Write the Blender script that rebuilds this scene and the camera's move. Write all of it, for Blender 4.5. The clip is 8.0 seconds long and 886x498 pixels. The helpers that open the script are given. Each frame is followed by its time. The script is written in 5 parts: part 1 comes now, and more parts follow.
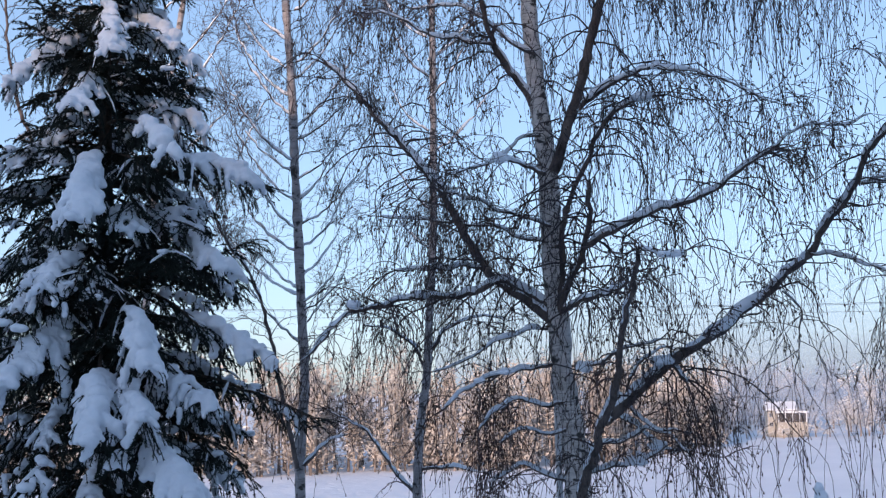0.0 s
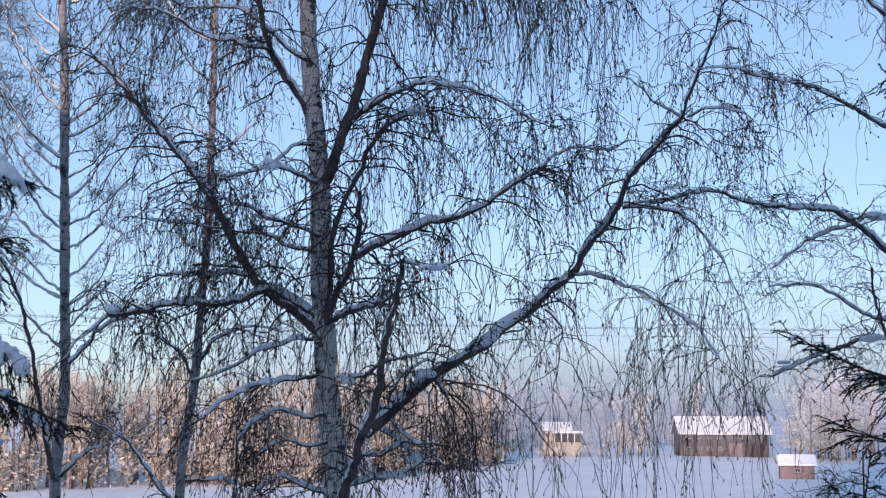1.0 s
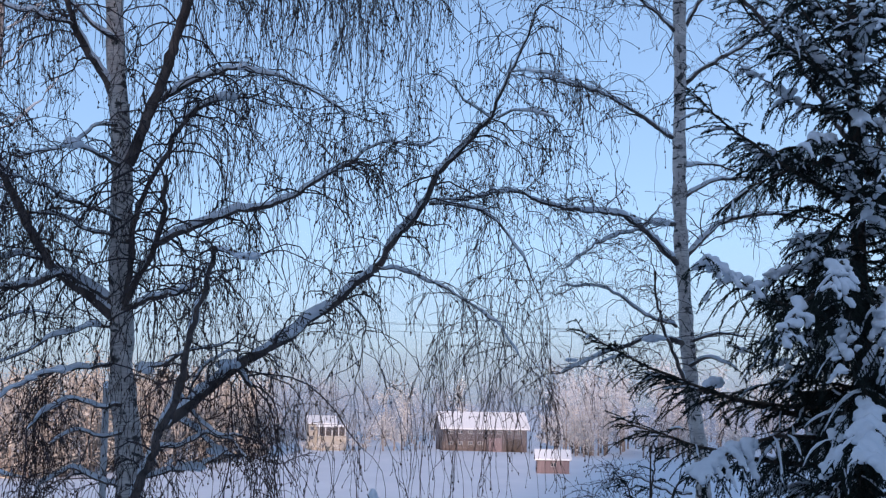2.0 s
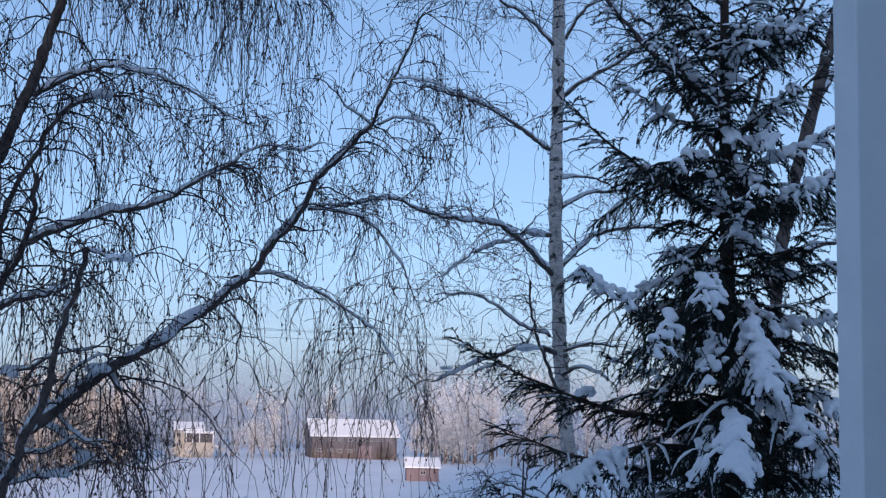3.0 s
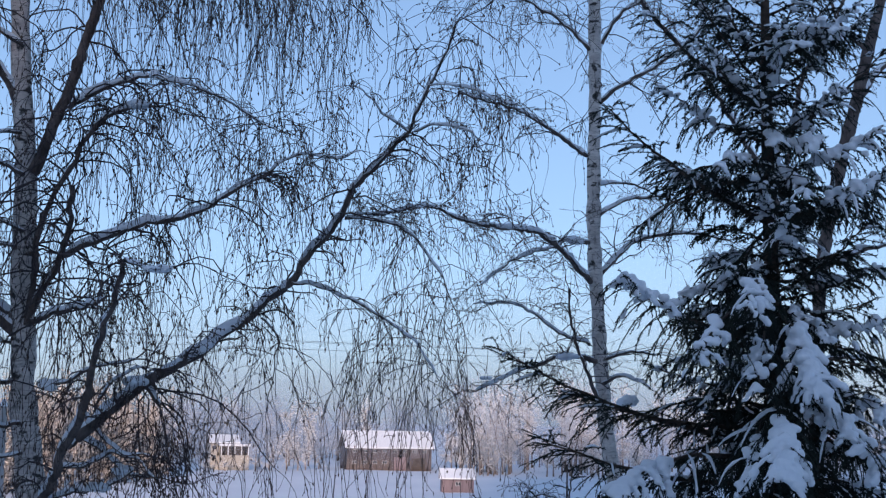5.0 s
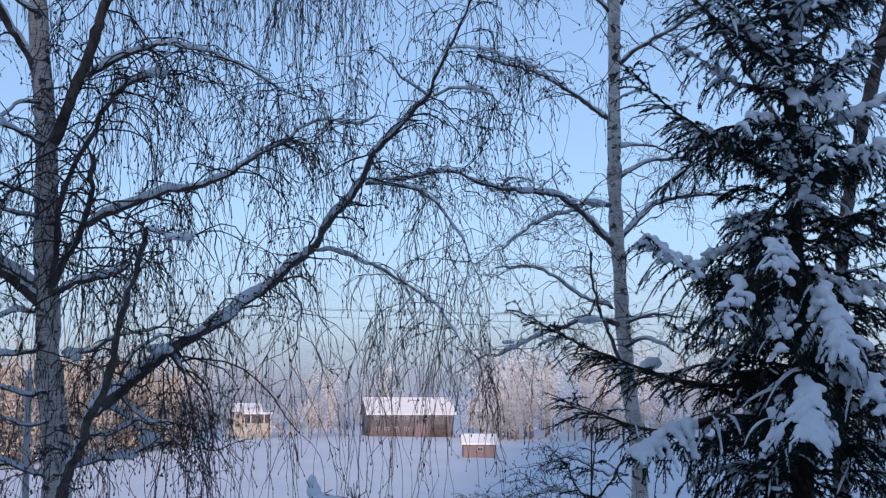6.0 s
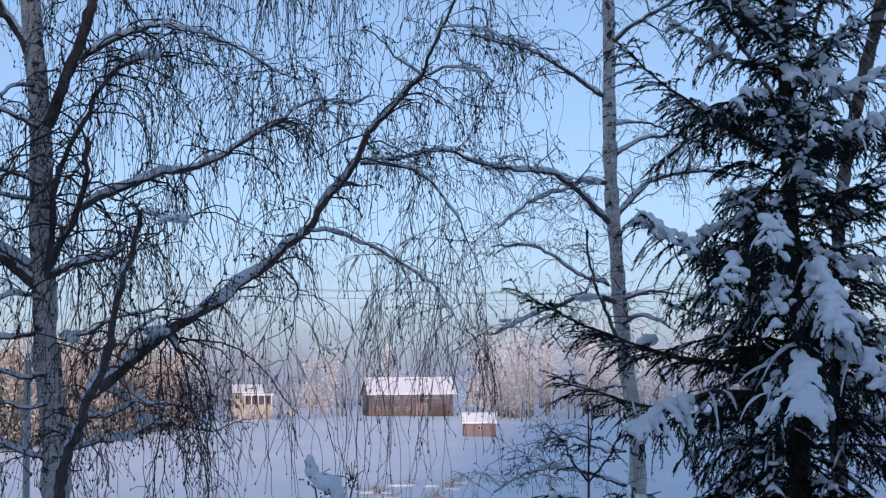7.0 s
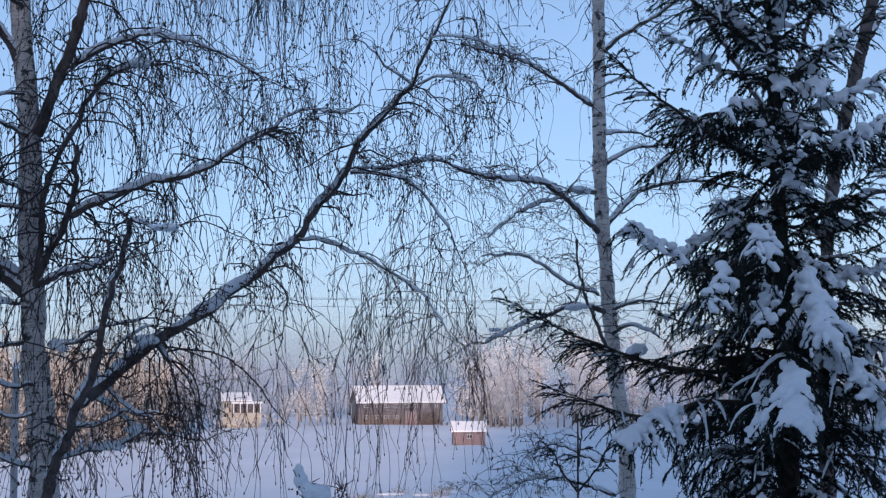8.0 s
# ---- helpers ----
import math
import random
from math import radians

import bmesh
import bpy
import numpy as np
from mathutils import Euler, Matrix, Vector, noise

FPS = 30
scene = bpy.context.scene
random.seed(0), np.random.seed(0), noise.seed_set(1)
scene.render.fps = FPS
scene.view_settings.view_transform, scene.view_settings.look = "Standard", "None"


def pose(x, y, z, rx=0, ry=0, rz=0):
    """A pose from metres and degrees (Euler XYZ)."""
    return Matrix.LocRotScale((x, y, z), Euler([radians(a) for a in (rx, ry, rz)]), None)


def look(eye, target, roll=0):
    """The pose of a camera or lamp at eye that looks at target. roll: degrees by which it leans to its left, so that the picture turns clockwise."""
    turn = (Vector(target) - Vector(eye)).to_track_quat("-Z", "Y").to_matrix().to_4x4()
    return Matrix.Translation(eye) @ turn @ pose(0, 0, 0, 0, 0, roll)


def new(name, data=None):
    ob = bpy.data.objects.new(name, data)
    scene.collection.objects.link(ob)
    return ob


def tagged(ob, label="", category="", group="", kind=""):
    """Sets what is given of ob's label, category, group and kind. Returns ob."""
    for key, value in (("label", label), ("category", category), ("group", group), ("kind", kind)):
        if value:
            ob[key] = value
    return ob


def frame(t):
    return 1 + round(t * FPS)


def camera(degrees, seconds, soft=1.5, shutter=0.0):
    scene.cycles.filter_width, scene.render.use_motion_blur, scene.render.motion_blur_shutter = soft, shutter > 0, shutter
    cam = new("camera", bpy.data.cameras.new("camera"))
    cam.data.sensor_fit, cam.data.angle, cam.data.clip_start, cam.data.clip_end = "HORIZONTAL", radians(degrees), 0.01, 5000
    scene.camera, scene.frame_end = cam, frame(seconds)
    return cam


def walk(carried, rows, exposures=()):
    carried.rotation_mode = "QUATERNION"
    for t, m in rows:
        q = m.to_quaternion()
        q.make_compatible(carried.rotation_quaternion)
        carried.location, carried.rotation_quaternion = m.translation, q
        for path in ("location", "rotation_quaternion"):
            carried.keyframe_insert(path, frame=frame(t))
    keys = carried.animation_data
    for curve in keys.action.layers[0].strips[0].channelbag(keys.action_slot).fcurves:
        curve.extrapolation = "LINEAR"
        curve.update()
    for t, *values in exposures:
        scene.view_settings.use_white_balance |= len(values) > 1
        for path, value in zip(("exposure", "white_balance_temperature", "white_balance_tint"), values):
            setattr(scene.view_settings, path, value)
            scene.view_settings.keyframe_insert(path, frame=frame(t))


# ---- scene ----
cam = camera(38.7, 8.0, soft=1.3)
PATH = [
    (0, (0.675, 1.326, 9.905), (0.513, 3.306, 10.128), -1.0),
    (0.5, (0.847, 1.369, 9.861), (0.816, 3.355, 10.095), -0.2),
    (1, (0.892, 1.428, 9.858), (1.061, 3.405, 10.104), 0.2),
    (1.5, (0.75, 1.498, 9.889), (1.114, 3.449, 10.137), 0.6),
    (2, (0.52, 1.504, 9.844), (1.048, 3.418, 10.084), 1.0),
    (2.2, (0.497, 1.417, 9.836), (1.071, 3.318, 10.074), 1.3),
    (3.3, (0.48, 1.647, 9.842), (1.213, 3.489, 10.102), 1.4),
    (3.5, (0.518, 1.715, 9.837), (1.248, 3.559, 10.098), 1.4),
    (4, (0.51, 1.726, 9.839), (1.208, 3.581, 10.11), 1.4),
    (4.5, (0.495, 1.716, 9.84), (1.173, 3.577, 10.12), 1.3),
    (6, (0.465, 1.771, 9.819), (1.108, 3.652, 10.038), 0.3),
    (6.5, (0.491, 1.768, 9.809), (1.126, 3.655, 9.999), -0.0),
    (7, (0.49, 1.744, 9.812), (1.136, 3.628, 9.999), -0.3),
    (7.5, (0.498, 1.733, 9.813), (1.158, 3.611, 10.005), -0.3),
    (8, (0.488, 1.745, 9.823), (1.149, 3.622, 10.023), -0.2),
]
walk(cam, [(t, look(eye, target, roll)) for t, eye, target, roll in PATH], [(0, 1.44, 5900, 15), (2, 1.16, 5680, 15), (3.5, 1.08, 5530, 14), (6, 1.11, 5700, 15), (8, 1.11, 5720, 15)])

# ---- world, sun, exposure ----
SUN_ELEVATION, SUN_AZIMUTH = 10.5, 20.0   # light travels this far to the right of +y
world = bpy.data.worlds.new("world")
scene.world = world
world.use_nodes = True
wn = world.node_tree
sky = wn.nodes.new("ShaderNodeTexSky")
sky.sky_type = "NISHITA"
sky.sun_disc = False
sky.sun_elevation = radians(SUN_ELEVATION)
sky.sun_rotation = radians(180 + SUN_AZIMUTH)
sky.air_density, sky.dust_density, sky.ozone_density = 0.8, 0.8, 3.0
haze = wn.nodes.new("ShaderNodeGamma")   # thin winter haze evens out the sky's brightness
haze.inputs[1].default_value = 0.57
wn.links.new(sky.outputs[0], haze.inputs[0])
wn.links.new(haze.outputs[0], wn.nodes["Background"].inputs[0])
wn.nodes["Background"].inputs[1].default_value = 0.15
sun = new("sun", bpy.data.lights.new("sun", "SUN"))
sun.data.energy, sun.data.angle, sun.data.color = 2.0, radians(2.5), (1.0, 0.71, 0.50)
a, e = radians(SUN_AZIMUTH), radians(SUN_ELEVATION)
sun.matrix_world = look((0, -60, 60), (math.sin(a) * math.cos(e), -60 + math.cos(a) * math.cos(e), 60 - math.sin(e)))

GROUND = 3.0   # height of the yard by the house above the field


# ---- materials ----
def material(name, color, rough=0.8, color2=None, scale=8.0, bump=0.0, bump_scale=40.0, metal=0.0, vary=0.0, stretch=(1, 1, 1)):
    m = bpy.data.materials.new(name)
    m.use_nodes = True
    n, l = m.node_tree.nodes, m.node_tree.links
    b = n["Principled BSDF"]
    b.inputs["Roughness"].default_value, b.inputs["Metallic"].default_value = rough, metal
    b.inputs["Specular IOR Level"].default_value = 0.25
    co, mp = n.new("ShaderNodeTexCoord"), n.new("ShaderNodeMapping")
    mp.inputs["Scale"].default_value = stretch
    l.new(co.outputs["Object"], mp.inputs[0])
    t1, t2 = n.new("ShaderNodeTexNoise"), n.new("ShaderNodeTexNoise")
    t1.inputs["Scale"].default_value, t2.inputs["Scale"].default_value = scale, scale * 7.3
    t1.inputs["Detail"].default_value, t2.inputs["Detail"].default_value = 5, 4
    l.new(mp.outputs[0], t1.inputs["Vector"])
    l.new(mp.outputs[0], t2.inputs["Vector"])
    ad = n.new("ShaderNodeMath")
    ad.operation = "MULTIPLY_ADD"
    ad.inputs[1].default_value = 0.35
    l.new(t2.outputs[0], ad.inputs[0])
    l.new(t1.outputs[0], ad.inputs[2])
    rp = n.new("ShaderNodeValToRGB")
    rp.color_ramp.elements[0].position, rp.color_ramp.elements[1].position = 0.48, 0.86
    rp.color_ramp.elements[0].color = (*color, 1)
    rp.color_ramp.elements[1].color = (*(color2 or color), 1)
    l.new(ad.outputs[0], rp.inputs[0])
    out = rp.outputs[0]
    if vary:
        g, h = n.new("ShaderNodeNewGeometry"), n.new("ShaderNodeHueSaturation")
        mr = n.new("ShaderNodeMapRange")
        mr.inputs["To Min"].default_value, mr.inputs["To Max"].default_value = 1 - vary, 1 + vary
        l.new(g.outputs["Random Per Island"], mr.inputs[0])
        l.new(mr.outputs[0], h.inputs["Value"])
        l.new(out, h.inputs["Color"])
        out = h.outputs[0]
    l.new(out, b.inputs["Base Color"])
    if bump:
        tb, bp = n.new("ShaderNodeTexNoise"), n.new("ShaderNodeBump")
        tb.inputs["Scale"].default_value, tb.inputs["Detail"].default_value = bump_scale, 6
        bp.inputs["Strength"].default_value, bp.inputs["Distance"].default_value = bump, 0.4 / bump_scale
        l.new(mp.outputs[0], tb.inputs["Vector"])
        l.new(tb.outputs[0], bp.inputs["Height"])
        l.new(bp.outputs[0], b.inputs["Normal"])
    return m


def birch_material(name, tone, tone2):
    """White papery bark with dark bands and black rough scars."""
    m = material(name, tone, 0.75, tone2, 5.0, 0.5, 30.0, stretch=(1, 1, 2.5))
    n, l = m.node_tree.nodes, m.node_tree.links
    b = n["Principled BSDF"]
    base = b.inputs["Base Color"].links[0].from_socket
    co = n["Texture Coordinate"]
    for stretch, scale, lo, hi, dark in (((0.9, 0.9, 2.2), 6.0, 0.60, 0.65, 0.06), ((2.2, 2.2, 1.6), 3.4, 0.60, 0.66, 0.045), ((0.6, 0.6, 8), 14.0, 0.57, 0.68, 0.22), ((3, 3, 1.0), 9.0, 0.58, 0.70, 0.25)):
        mp, t, rp, mx = n.new("ShaderNodeMapping"), n.new("ShaderNodeTexNoise"), n.new("ShaderNodeValToRGB"), n.new("ShaderNodeMix")
        mp.inputs["Scale"].default_value = stretch
        t.inputs["Scale"].default_value, t.inputs["Detail"].default_value = scale, 3
        rp.color_ramp.elements[0].position, rp.color_ramp.elements[1].position = lo, hi
        mx.data_type = "RGBA"
        l.new(co.outputs["Object"], mp.inputs[0])
        l.new(mp.outputs[0], t.inputs["Vector"])
        l.new(t.outputs[0], rp.inputs[0])
        l.new(rp.outputs[0], mx.inputs["Factor"])
        l.new(base, mx.inputs["A"])
        mx.inputs["B"].default_value = (dark, dark * 0.9, dark * 0.85, 1)
        base = mx.outputs["Result"]
    l.new(base, b.inputs["Base Color"])
    return m


SNOW = material("snow", (0.78, 0.80, 0.84), 0.75, (0.87, 0.88, 0.91), 3.0, 0.6, 22.0)
CRUMBLE = bpy.data.textures.new("crumble", "CLOUDS")
CRUMBLE.noise_scale = 0.06
SNOW.node_tree.nodes["Principled BSDF"].inputs["Subsurface Weight"].default_value = 0.0
FIELD = material("field_snow", (0.78, 0.80, 0.85), 0.8, (0.87, 0.88, 0.92), 0.06, 0.6, 0.7)
BIRCH = birch_material("birch_bark", (0.50, 0.45, 0.42), (0.76, 0.70, 0.65))
GREY_BIRCH = birch_material("grey_birch_bark", (0.24, 0.21, 0.205), (0.42, 0.385, 0.375))
DARK_BARK = material("dark_birch_bark", (0.045, 0.035, 0.032), 0.85, (0.17, 0.135, 0.12), 9.0, 0.8, 45.0, stretch=(1, 1, 0.5))
TWIG = material("twig", (0.036, 0.027, 0.028), 0.7, (0.09, 0.068, 0.068), 2.0, vary=0.35)
CATKIN = material("catkin", (0.05, 0.033, 0.026), 0.8, (0.10, 0.065, 0.045), 2.0, vary=0.4)
SPRUCE_BARK = material("spruce_bark", (0.03, 0.022, 0.018), 0.9, (0.09, 0.066, 0.052), 14.0, 0.9, 50.0)
NEEDLE = material("spruce_needles", (0.005, 0.008, 0.0065), 0.75, (0.015, 0.021, 0.015), 2.5, vary=0.35)
FROST = material("frosted_wood", (0.42, 0.40, 0.38), 0.9, (0.72, 0.70, 0.68), 0.12, vary=0.25)
# frost made paler and half see-through, so haze over far trees is painted in
FROST_HAZE = material("hazed_frost", (0.55, 0.54, 0.54), 0.9, (0.78, 0.77, 0.77), 0.12, vary=0.15)
FROST_HAZE.node_tree.nodes["Principled BSDF"].inputs["Alpha"].default_value = 0.5
FROST_WARM = material("lightly_frosted_wood", (0.34, 0.30, 0.26), 0.9, (0.60, 0.55, 0.50), 0.3, vary=0.25)
FROST_DARK = material("frosted_conifer", (0.20, 0.22, 0.19), 0.9, (0.60, 0.58, 0.54), 0.25, vary=0.35)
TRUNK_FAR = material("far_trunk", (0.10, 0.08, 0.07), 0.9, (0.3, 0.26, 0.23), 2.0, vary=0.3)
BARN_WOOD = material("barn_boards", (0.09, 0.075, 0.08), 0.85, (0.15, 0.13, 0.13), 1.2, 0.3, 12, stretch=(3, 3, 0.3))
RED_WOOD = material("red_boards", (0.19, 0.145, 0.155), 0.85, (0.26, 0.205, 0.215), 1.2, 0.3, 12, stretch=(3, 3, 0.3))
GREY_WOOD = material("grey_plinth", (0.11, 0.09, 0.083), 0.9, (0.17, 0.14, 0.13), 0.8, 0.3, 6)
YELLOW_WOOD = material("yellow_boards", (0.36, 0.33, 0.28), 0.8, (0.46, 0.425, 0.365), 1.0, 0.2, 10)
WHITE_PAINT = material("white_paint", (0.76, 0.77, 0.79), 0.45, (0.82, 0.83, 0.84), 6.0, 0.08, 90)
FRAME_PAINT = material("old_frame_paint", (0.34, 0.33, 0.33), 0.7, (0.46, 0.45, 0.45), 4.0)
PLASTER = material("plaster", (0.66, 0.65, 0.62), 0.9, (0.74, 0.73, 0.70), 2.0, 0.2, 30)
DARK_GLASS = material("window_glass", (0.03, 0.035, 0.045), 0.08, (0.05, 0.055, 0.07), 0.5)
DARK_WOOD = material("dark_wood", (0.05, 0.04, 0.035), 0.8, (0.1, 0.08, 0.07), 2.0)
GREY_POST = material("weathered_post", (0.32, 0.31, 0.30), 0.85, (0.46, 0.44, 0.43), 3.0, 0.4, 25, stretch=(1, 1, 0.2))
CABLE = material("cable", (0.04, 0.04, 0.045), 0.6)
BERRY = material("dry_berries", (0.05, 0.02, 0.016), 0.6, (0.10, 0.035, 0.025), 30.0)
STRAW = material("dry_grass", (0.30, 0.22, 0.14), 0.9, (0.46, 0.36, 0.24), 3.0, vary=0.3)


# ---- building helpers ----
UP = Vector((0, 0, 1))
rng = np.random.default_rng(7)


def mesh_of(name, verts, faces, mats, smooth=True, slots=None):
    me = bpy.data.meshes.new(name)
    me.from_pydata(verts if isinstance(verts, list) else verts.tolist(), [], faces if isinstance(faces, list) else faces.tolist())
    for m in mats if isinstance(mats, (list, tuple)) else [mats]:
        me.materials.append(m)
    if slots is not None:
        me.polygons.foreach_set("material_index", np.asarray(slots, dtype=np.int32))
    me.polygons.foreach_set("use_smooth", np.full(len(me.polygons), smooth))
    me.update()
    return me


def piece(name, verts, faces, mats, parent=None, label="", smooth=True, slots=None, kind=""):
    ob = new(name, mesh_of(name, verts, faces, mats, smooth, slots))
    ob.parent = parent
    return tagged(ob, label=label, kind=kind)


def part(name, bm, mat, parent=None, label="", smooth=False):
    me = bpy.data.meshes.new(name)
    bm.to_mesh(me)
    bm.free()
    me.materials.append(mat)
    me.polygons.foreach_set("use_smooth", np.full(len(me.polygons), smooth))
    ob = new(name, me)
    ob.parent = parent
    return tagged(ob, label=label)


def box(x0, x1, y0, y1, z0, z1, bevel=0.0):
    bm = bmesh.new()
    bmesh.ops.create_cube(bm, size=1.0, matrix=Matrix.Translation(((x0 + x1) / 2, (y0 + y1) / 2, (z0 + z1) / 2)) @ Matrix.Diagonal((x1 - x0, y1 - y0, z1 - z0, 1)))
    if bevel:
        bmesh.ops.bevel(bm, geom=bm.edges[:], offset=bevel, segments=2, affect="EDGES", profile=0.5)
    return bm


def norm(v):
    return v / np.maximum(np.linalg.norm(v, axis=-1, keepdims=True), 1e-9)


def spline(pts, step):
    """Catmull-Rom through pts, sampled about every step metres."""
    p = np.array(pts, dtype=float)
    q = np.vstack([2 * p[0] - p[1], p, 2 * p[-1] - p[-2]])
    out = []
    for i in range(1, len(q) - 2):
        a, b, c, d = q[i - 1], q[i], q[i + 1], q[i + 2]
        n = max(2, int(np.linalg.norm(c - b) / step))
        t = (np.arange(n) / n)[:, None]
        out.append(0.5 * (2 * b + (c - a) * t + (2 * a - 5 * b + 4 * c - d) * t**2 + (3 * b - 3 * c + d - a) * t**3))
    out.append(p[-1:])
    return np.vstack(out)


def tubes(P, R, sides=3):
    """Tubes round polylines P [n, k, 3] with radii R [n, k]: verts and quads."""
    n, k, _ = P.shape
    T = norm(np.gradient(P, axis=1))
    ref = np.where(np.abs(T[..., 2:3]) > 0.8, np.array([1.0, 0.2, 0]), np.array([0, 0, 1.0]))
    ref = np.broadcast_to(ref[:, :1], T.shape) if k > 1 else ref
    A = norm(np.cross(T, ref))
    B = np.cross(T, A)
    ang = np.arange(sides) * 2 * np.pi / sides
    V = P[:, :, None] + R[:, :, None, None] * (A[:, :, None] * np.cos(ang)[:, None] + B[:, :, None] * np.sin(ang)[:, None])
    i = np.arange(n)[:, None, None] * k * sides + np.arange(k - 1)[None, :, None] * sides
    j, j2 = np.arange(sides), (np.arange(sides) + 1) % sides
    Fq = np.stack([i + j, i + j2, i + sides + j2, i + sides + j], axis=-1).reshape(-1, 4)
    return V.reshape(-1, 3), Fq


def grow(S, D, length, k, gravity, wiggle):
    """Shoots from S along D that sag under gravity: polylines [n, k, 3]."""
    n = len(S)
    P = np.zeros((n, k, 3))
    P[:, 0] = S
    d = norm(D)
    h = (length / (k - 1))[:, None]
    for i in range(1, k):
        d = norm(d + rng.normal(0, 1, (n, 3)) * wiggle + np.array([0, 0, -1.0]) * gravity * h)
        P[:, i] = P[:, i - 1] + d * h
    return P


def blobs(C, S):
    """Little eight-sided grains at C with half-sizes S [n, 3]."""
    base = np.array([(1, 0, 0), (-1, 0, 0), (0, 1, 0), (0, -1, 0), (0, 0, 1), (0, 0, -1)], float)
    V = (C[:, None] + base * S[:, None]).reshape(-1, 3)
    f = np.array([(0, 2, 4), (2, 1, 4), (1, 3, 4), (3, 0, 4), (2, 0, 5), (1, 2, 5), (3, 1, 5), (0, 3, 5)])
    return V, (np.arange(len(C))[:, None, None] * 6 + f).reshape(-1, 3)


# ---- ground ----
def build_ground():
    xs = np.concatenate([[-3500, -900, -300], np.arange(-150, 251, 5.0), [400, 900, 3500]])
    ys = np.concatenate([[-3500, -500, -60], np.arange(-30, 351, 5.0), [450, 900, 4500]])
    verts, faces = [], []
    for y in ys:
        for x in xs:
            z = GROUND * (1 - min(1, max(0, (y - 26) / 36)))
            if 60 < y < 300:
                z += 0.22 * noise.noise((x * 0.05, y * 0.03, 1)) + 0.12 * noise.noise((x * 0.15, y * 0.11, 5))
            verts.append((x, y, z))
    n = len(xs)
    for j in range(len(ys) - 1):
        for i in range(n - 1):
            faces.append((j * n + i, j * n + i + 1, (j + 1) * n + i + 1, (j + 1) * n + i))
    tagged(piece("ground", verts, faces, FIELD), "smooth snow-covered winter field with soft drifts", "snow field", kind="structure")


build_ground()


# ---- the house and the balcony from which one looks out ----
def build_house():
    x0, x1, top = -40.0, 30.0, 13.5
    for nm, q in (("wall_front", (x0, x1, 0.0, 0.3, 2.5, top)), ("wall_left", (x0, x0 + 0.3, -10, 0, 2.5, top)),
                  ("wall_right", (x1 - 0.3, x1, -10, 0, 2.5, top)), ("wall_back", (x0, x1, -10.3, -10, 2.5, top))):
        tagged(part(nm, box(*q), PLASTER), "plain light plastered house wall", "wall", kind="structure")
    tagged(part("roof", box(x0, x1, -10.6, 0.6, top + 0.002, top + 0.3), PLASTER), "flat house roof", "roof", kind="structure")
    tagged(part("balcony_floor", box(-1.9, 3.15, 0.3, 4.62, 7.95, 8.2), PLASTER), "plain concrete balcony floor", "floor", kind="structure")
    for q in ((-1.9, 2.7, 4.36, 4.46), (-1.9, -1.8, 0.3, 4.356), (3.0, 3.1, 0.3, 4.3)):
        tagged(part("balcony_parapet", box(*q, 8.2, 9.2, 0.01), WHITE_PAINT), "plain white balcony parapet", "parapet", kind="structure")
    post = tagged(new("balcony_post"), "smooth white-painted square balcony post", "post", kind="structure")
    part("post", box(2.85, 3.1, 4.362, 4.5, 8.2, 11.6, 0.008), WHITE_PAINT, post)
    part("trim", box(2.81, 3.14, 4.342, 4.36, 8.2, 11.58, 0.004), WHITE_PAINT, post, "flat white cover board")
    part("post", box(-1.9, -1.7, 4.47, 4.6, 8.2, 11.6, 0.008), WHITE_PAINT, post)
    part("beam", box(-1.9, 3.1, 4.34, 4.6, 11.602, 11.8, 0.008), WHITE_PAINT, post)


build_house()


def build_shade_hill():
    """Unseen snowy ridge added behind the house to keep low sun off the yard."""
    verts, faces = [], []
    xs = np.arange(-420, 321, 6.0)
    rows = ((-60, 0.0), (-85, 0.12), (-110, 0.42), (-130, 0.78), (-150, 1.0), (-175, 0.93), (-230, 0.6), (-330, 0.0))
    for y, k in rows:
        for x in xs:
            # crest steps up on the right so its shade reaches the far right wood
            crest = 49 + 31 / (1 + math.exp(-(x + 48.6) / 2.2))
            fall = min(1, (x + 420) / 120, (320 - x) / 120)
            verts.append((x, y, -0.5 + GROUND + k * fall * (crest - GROUND + 1.2 * noise.noise((x * 0.03, y * 0.03, 2)))))
    n = len(xs)
    for j in range(len(rows) - 1):
        for i in range(n - 1):
            faces.append((j * n + i + 1, j * n + i, (j + 1) * n + i, (j + 1) * n + i + 1))
    tagged(piece("hill", verts, faces, FIELD), "long unseen snowy ridge added to block the low sun", "hill", kind="structure")


build_shade_hill()


# ---- birches ----
SHOOTS = {}


def tree(name, label, category):
    ob = tagged(new(name), label, category, group="birches round the field edge")
    SHOOTS[ob.name] = []
    return ob


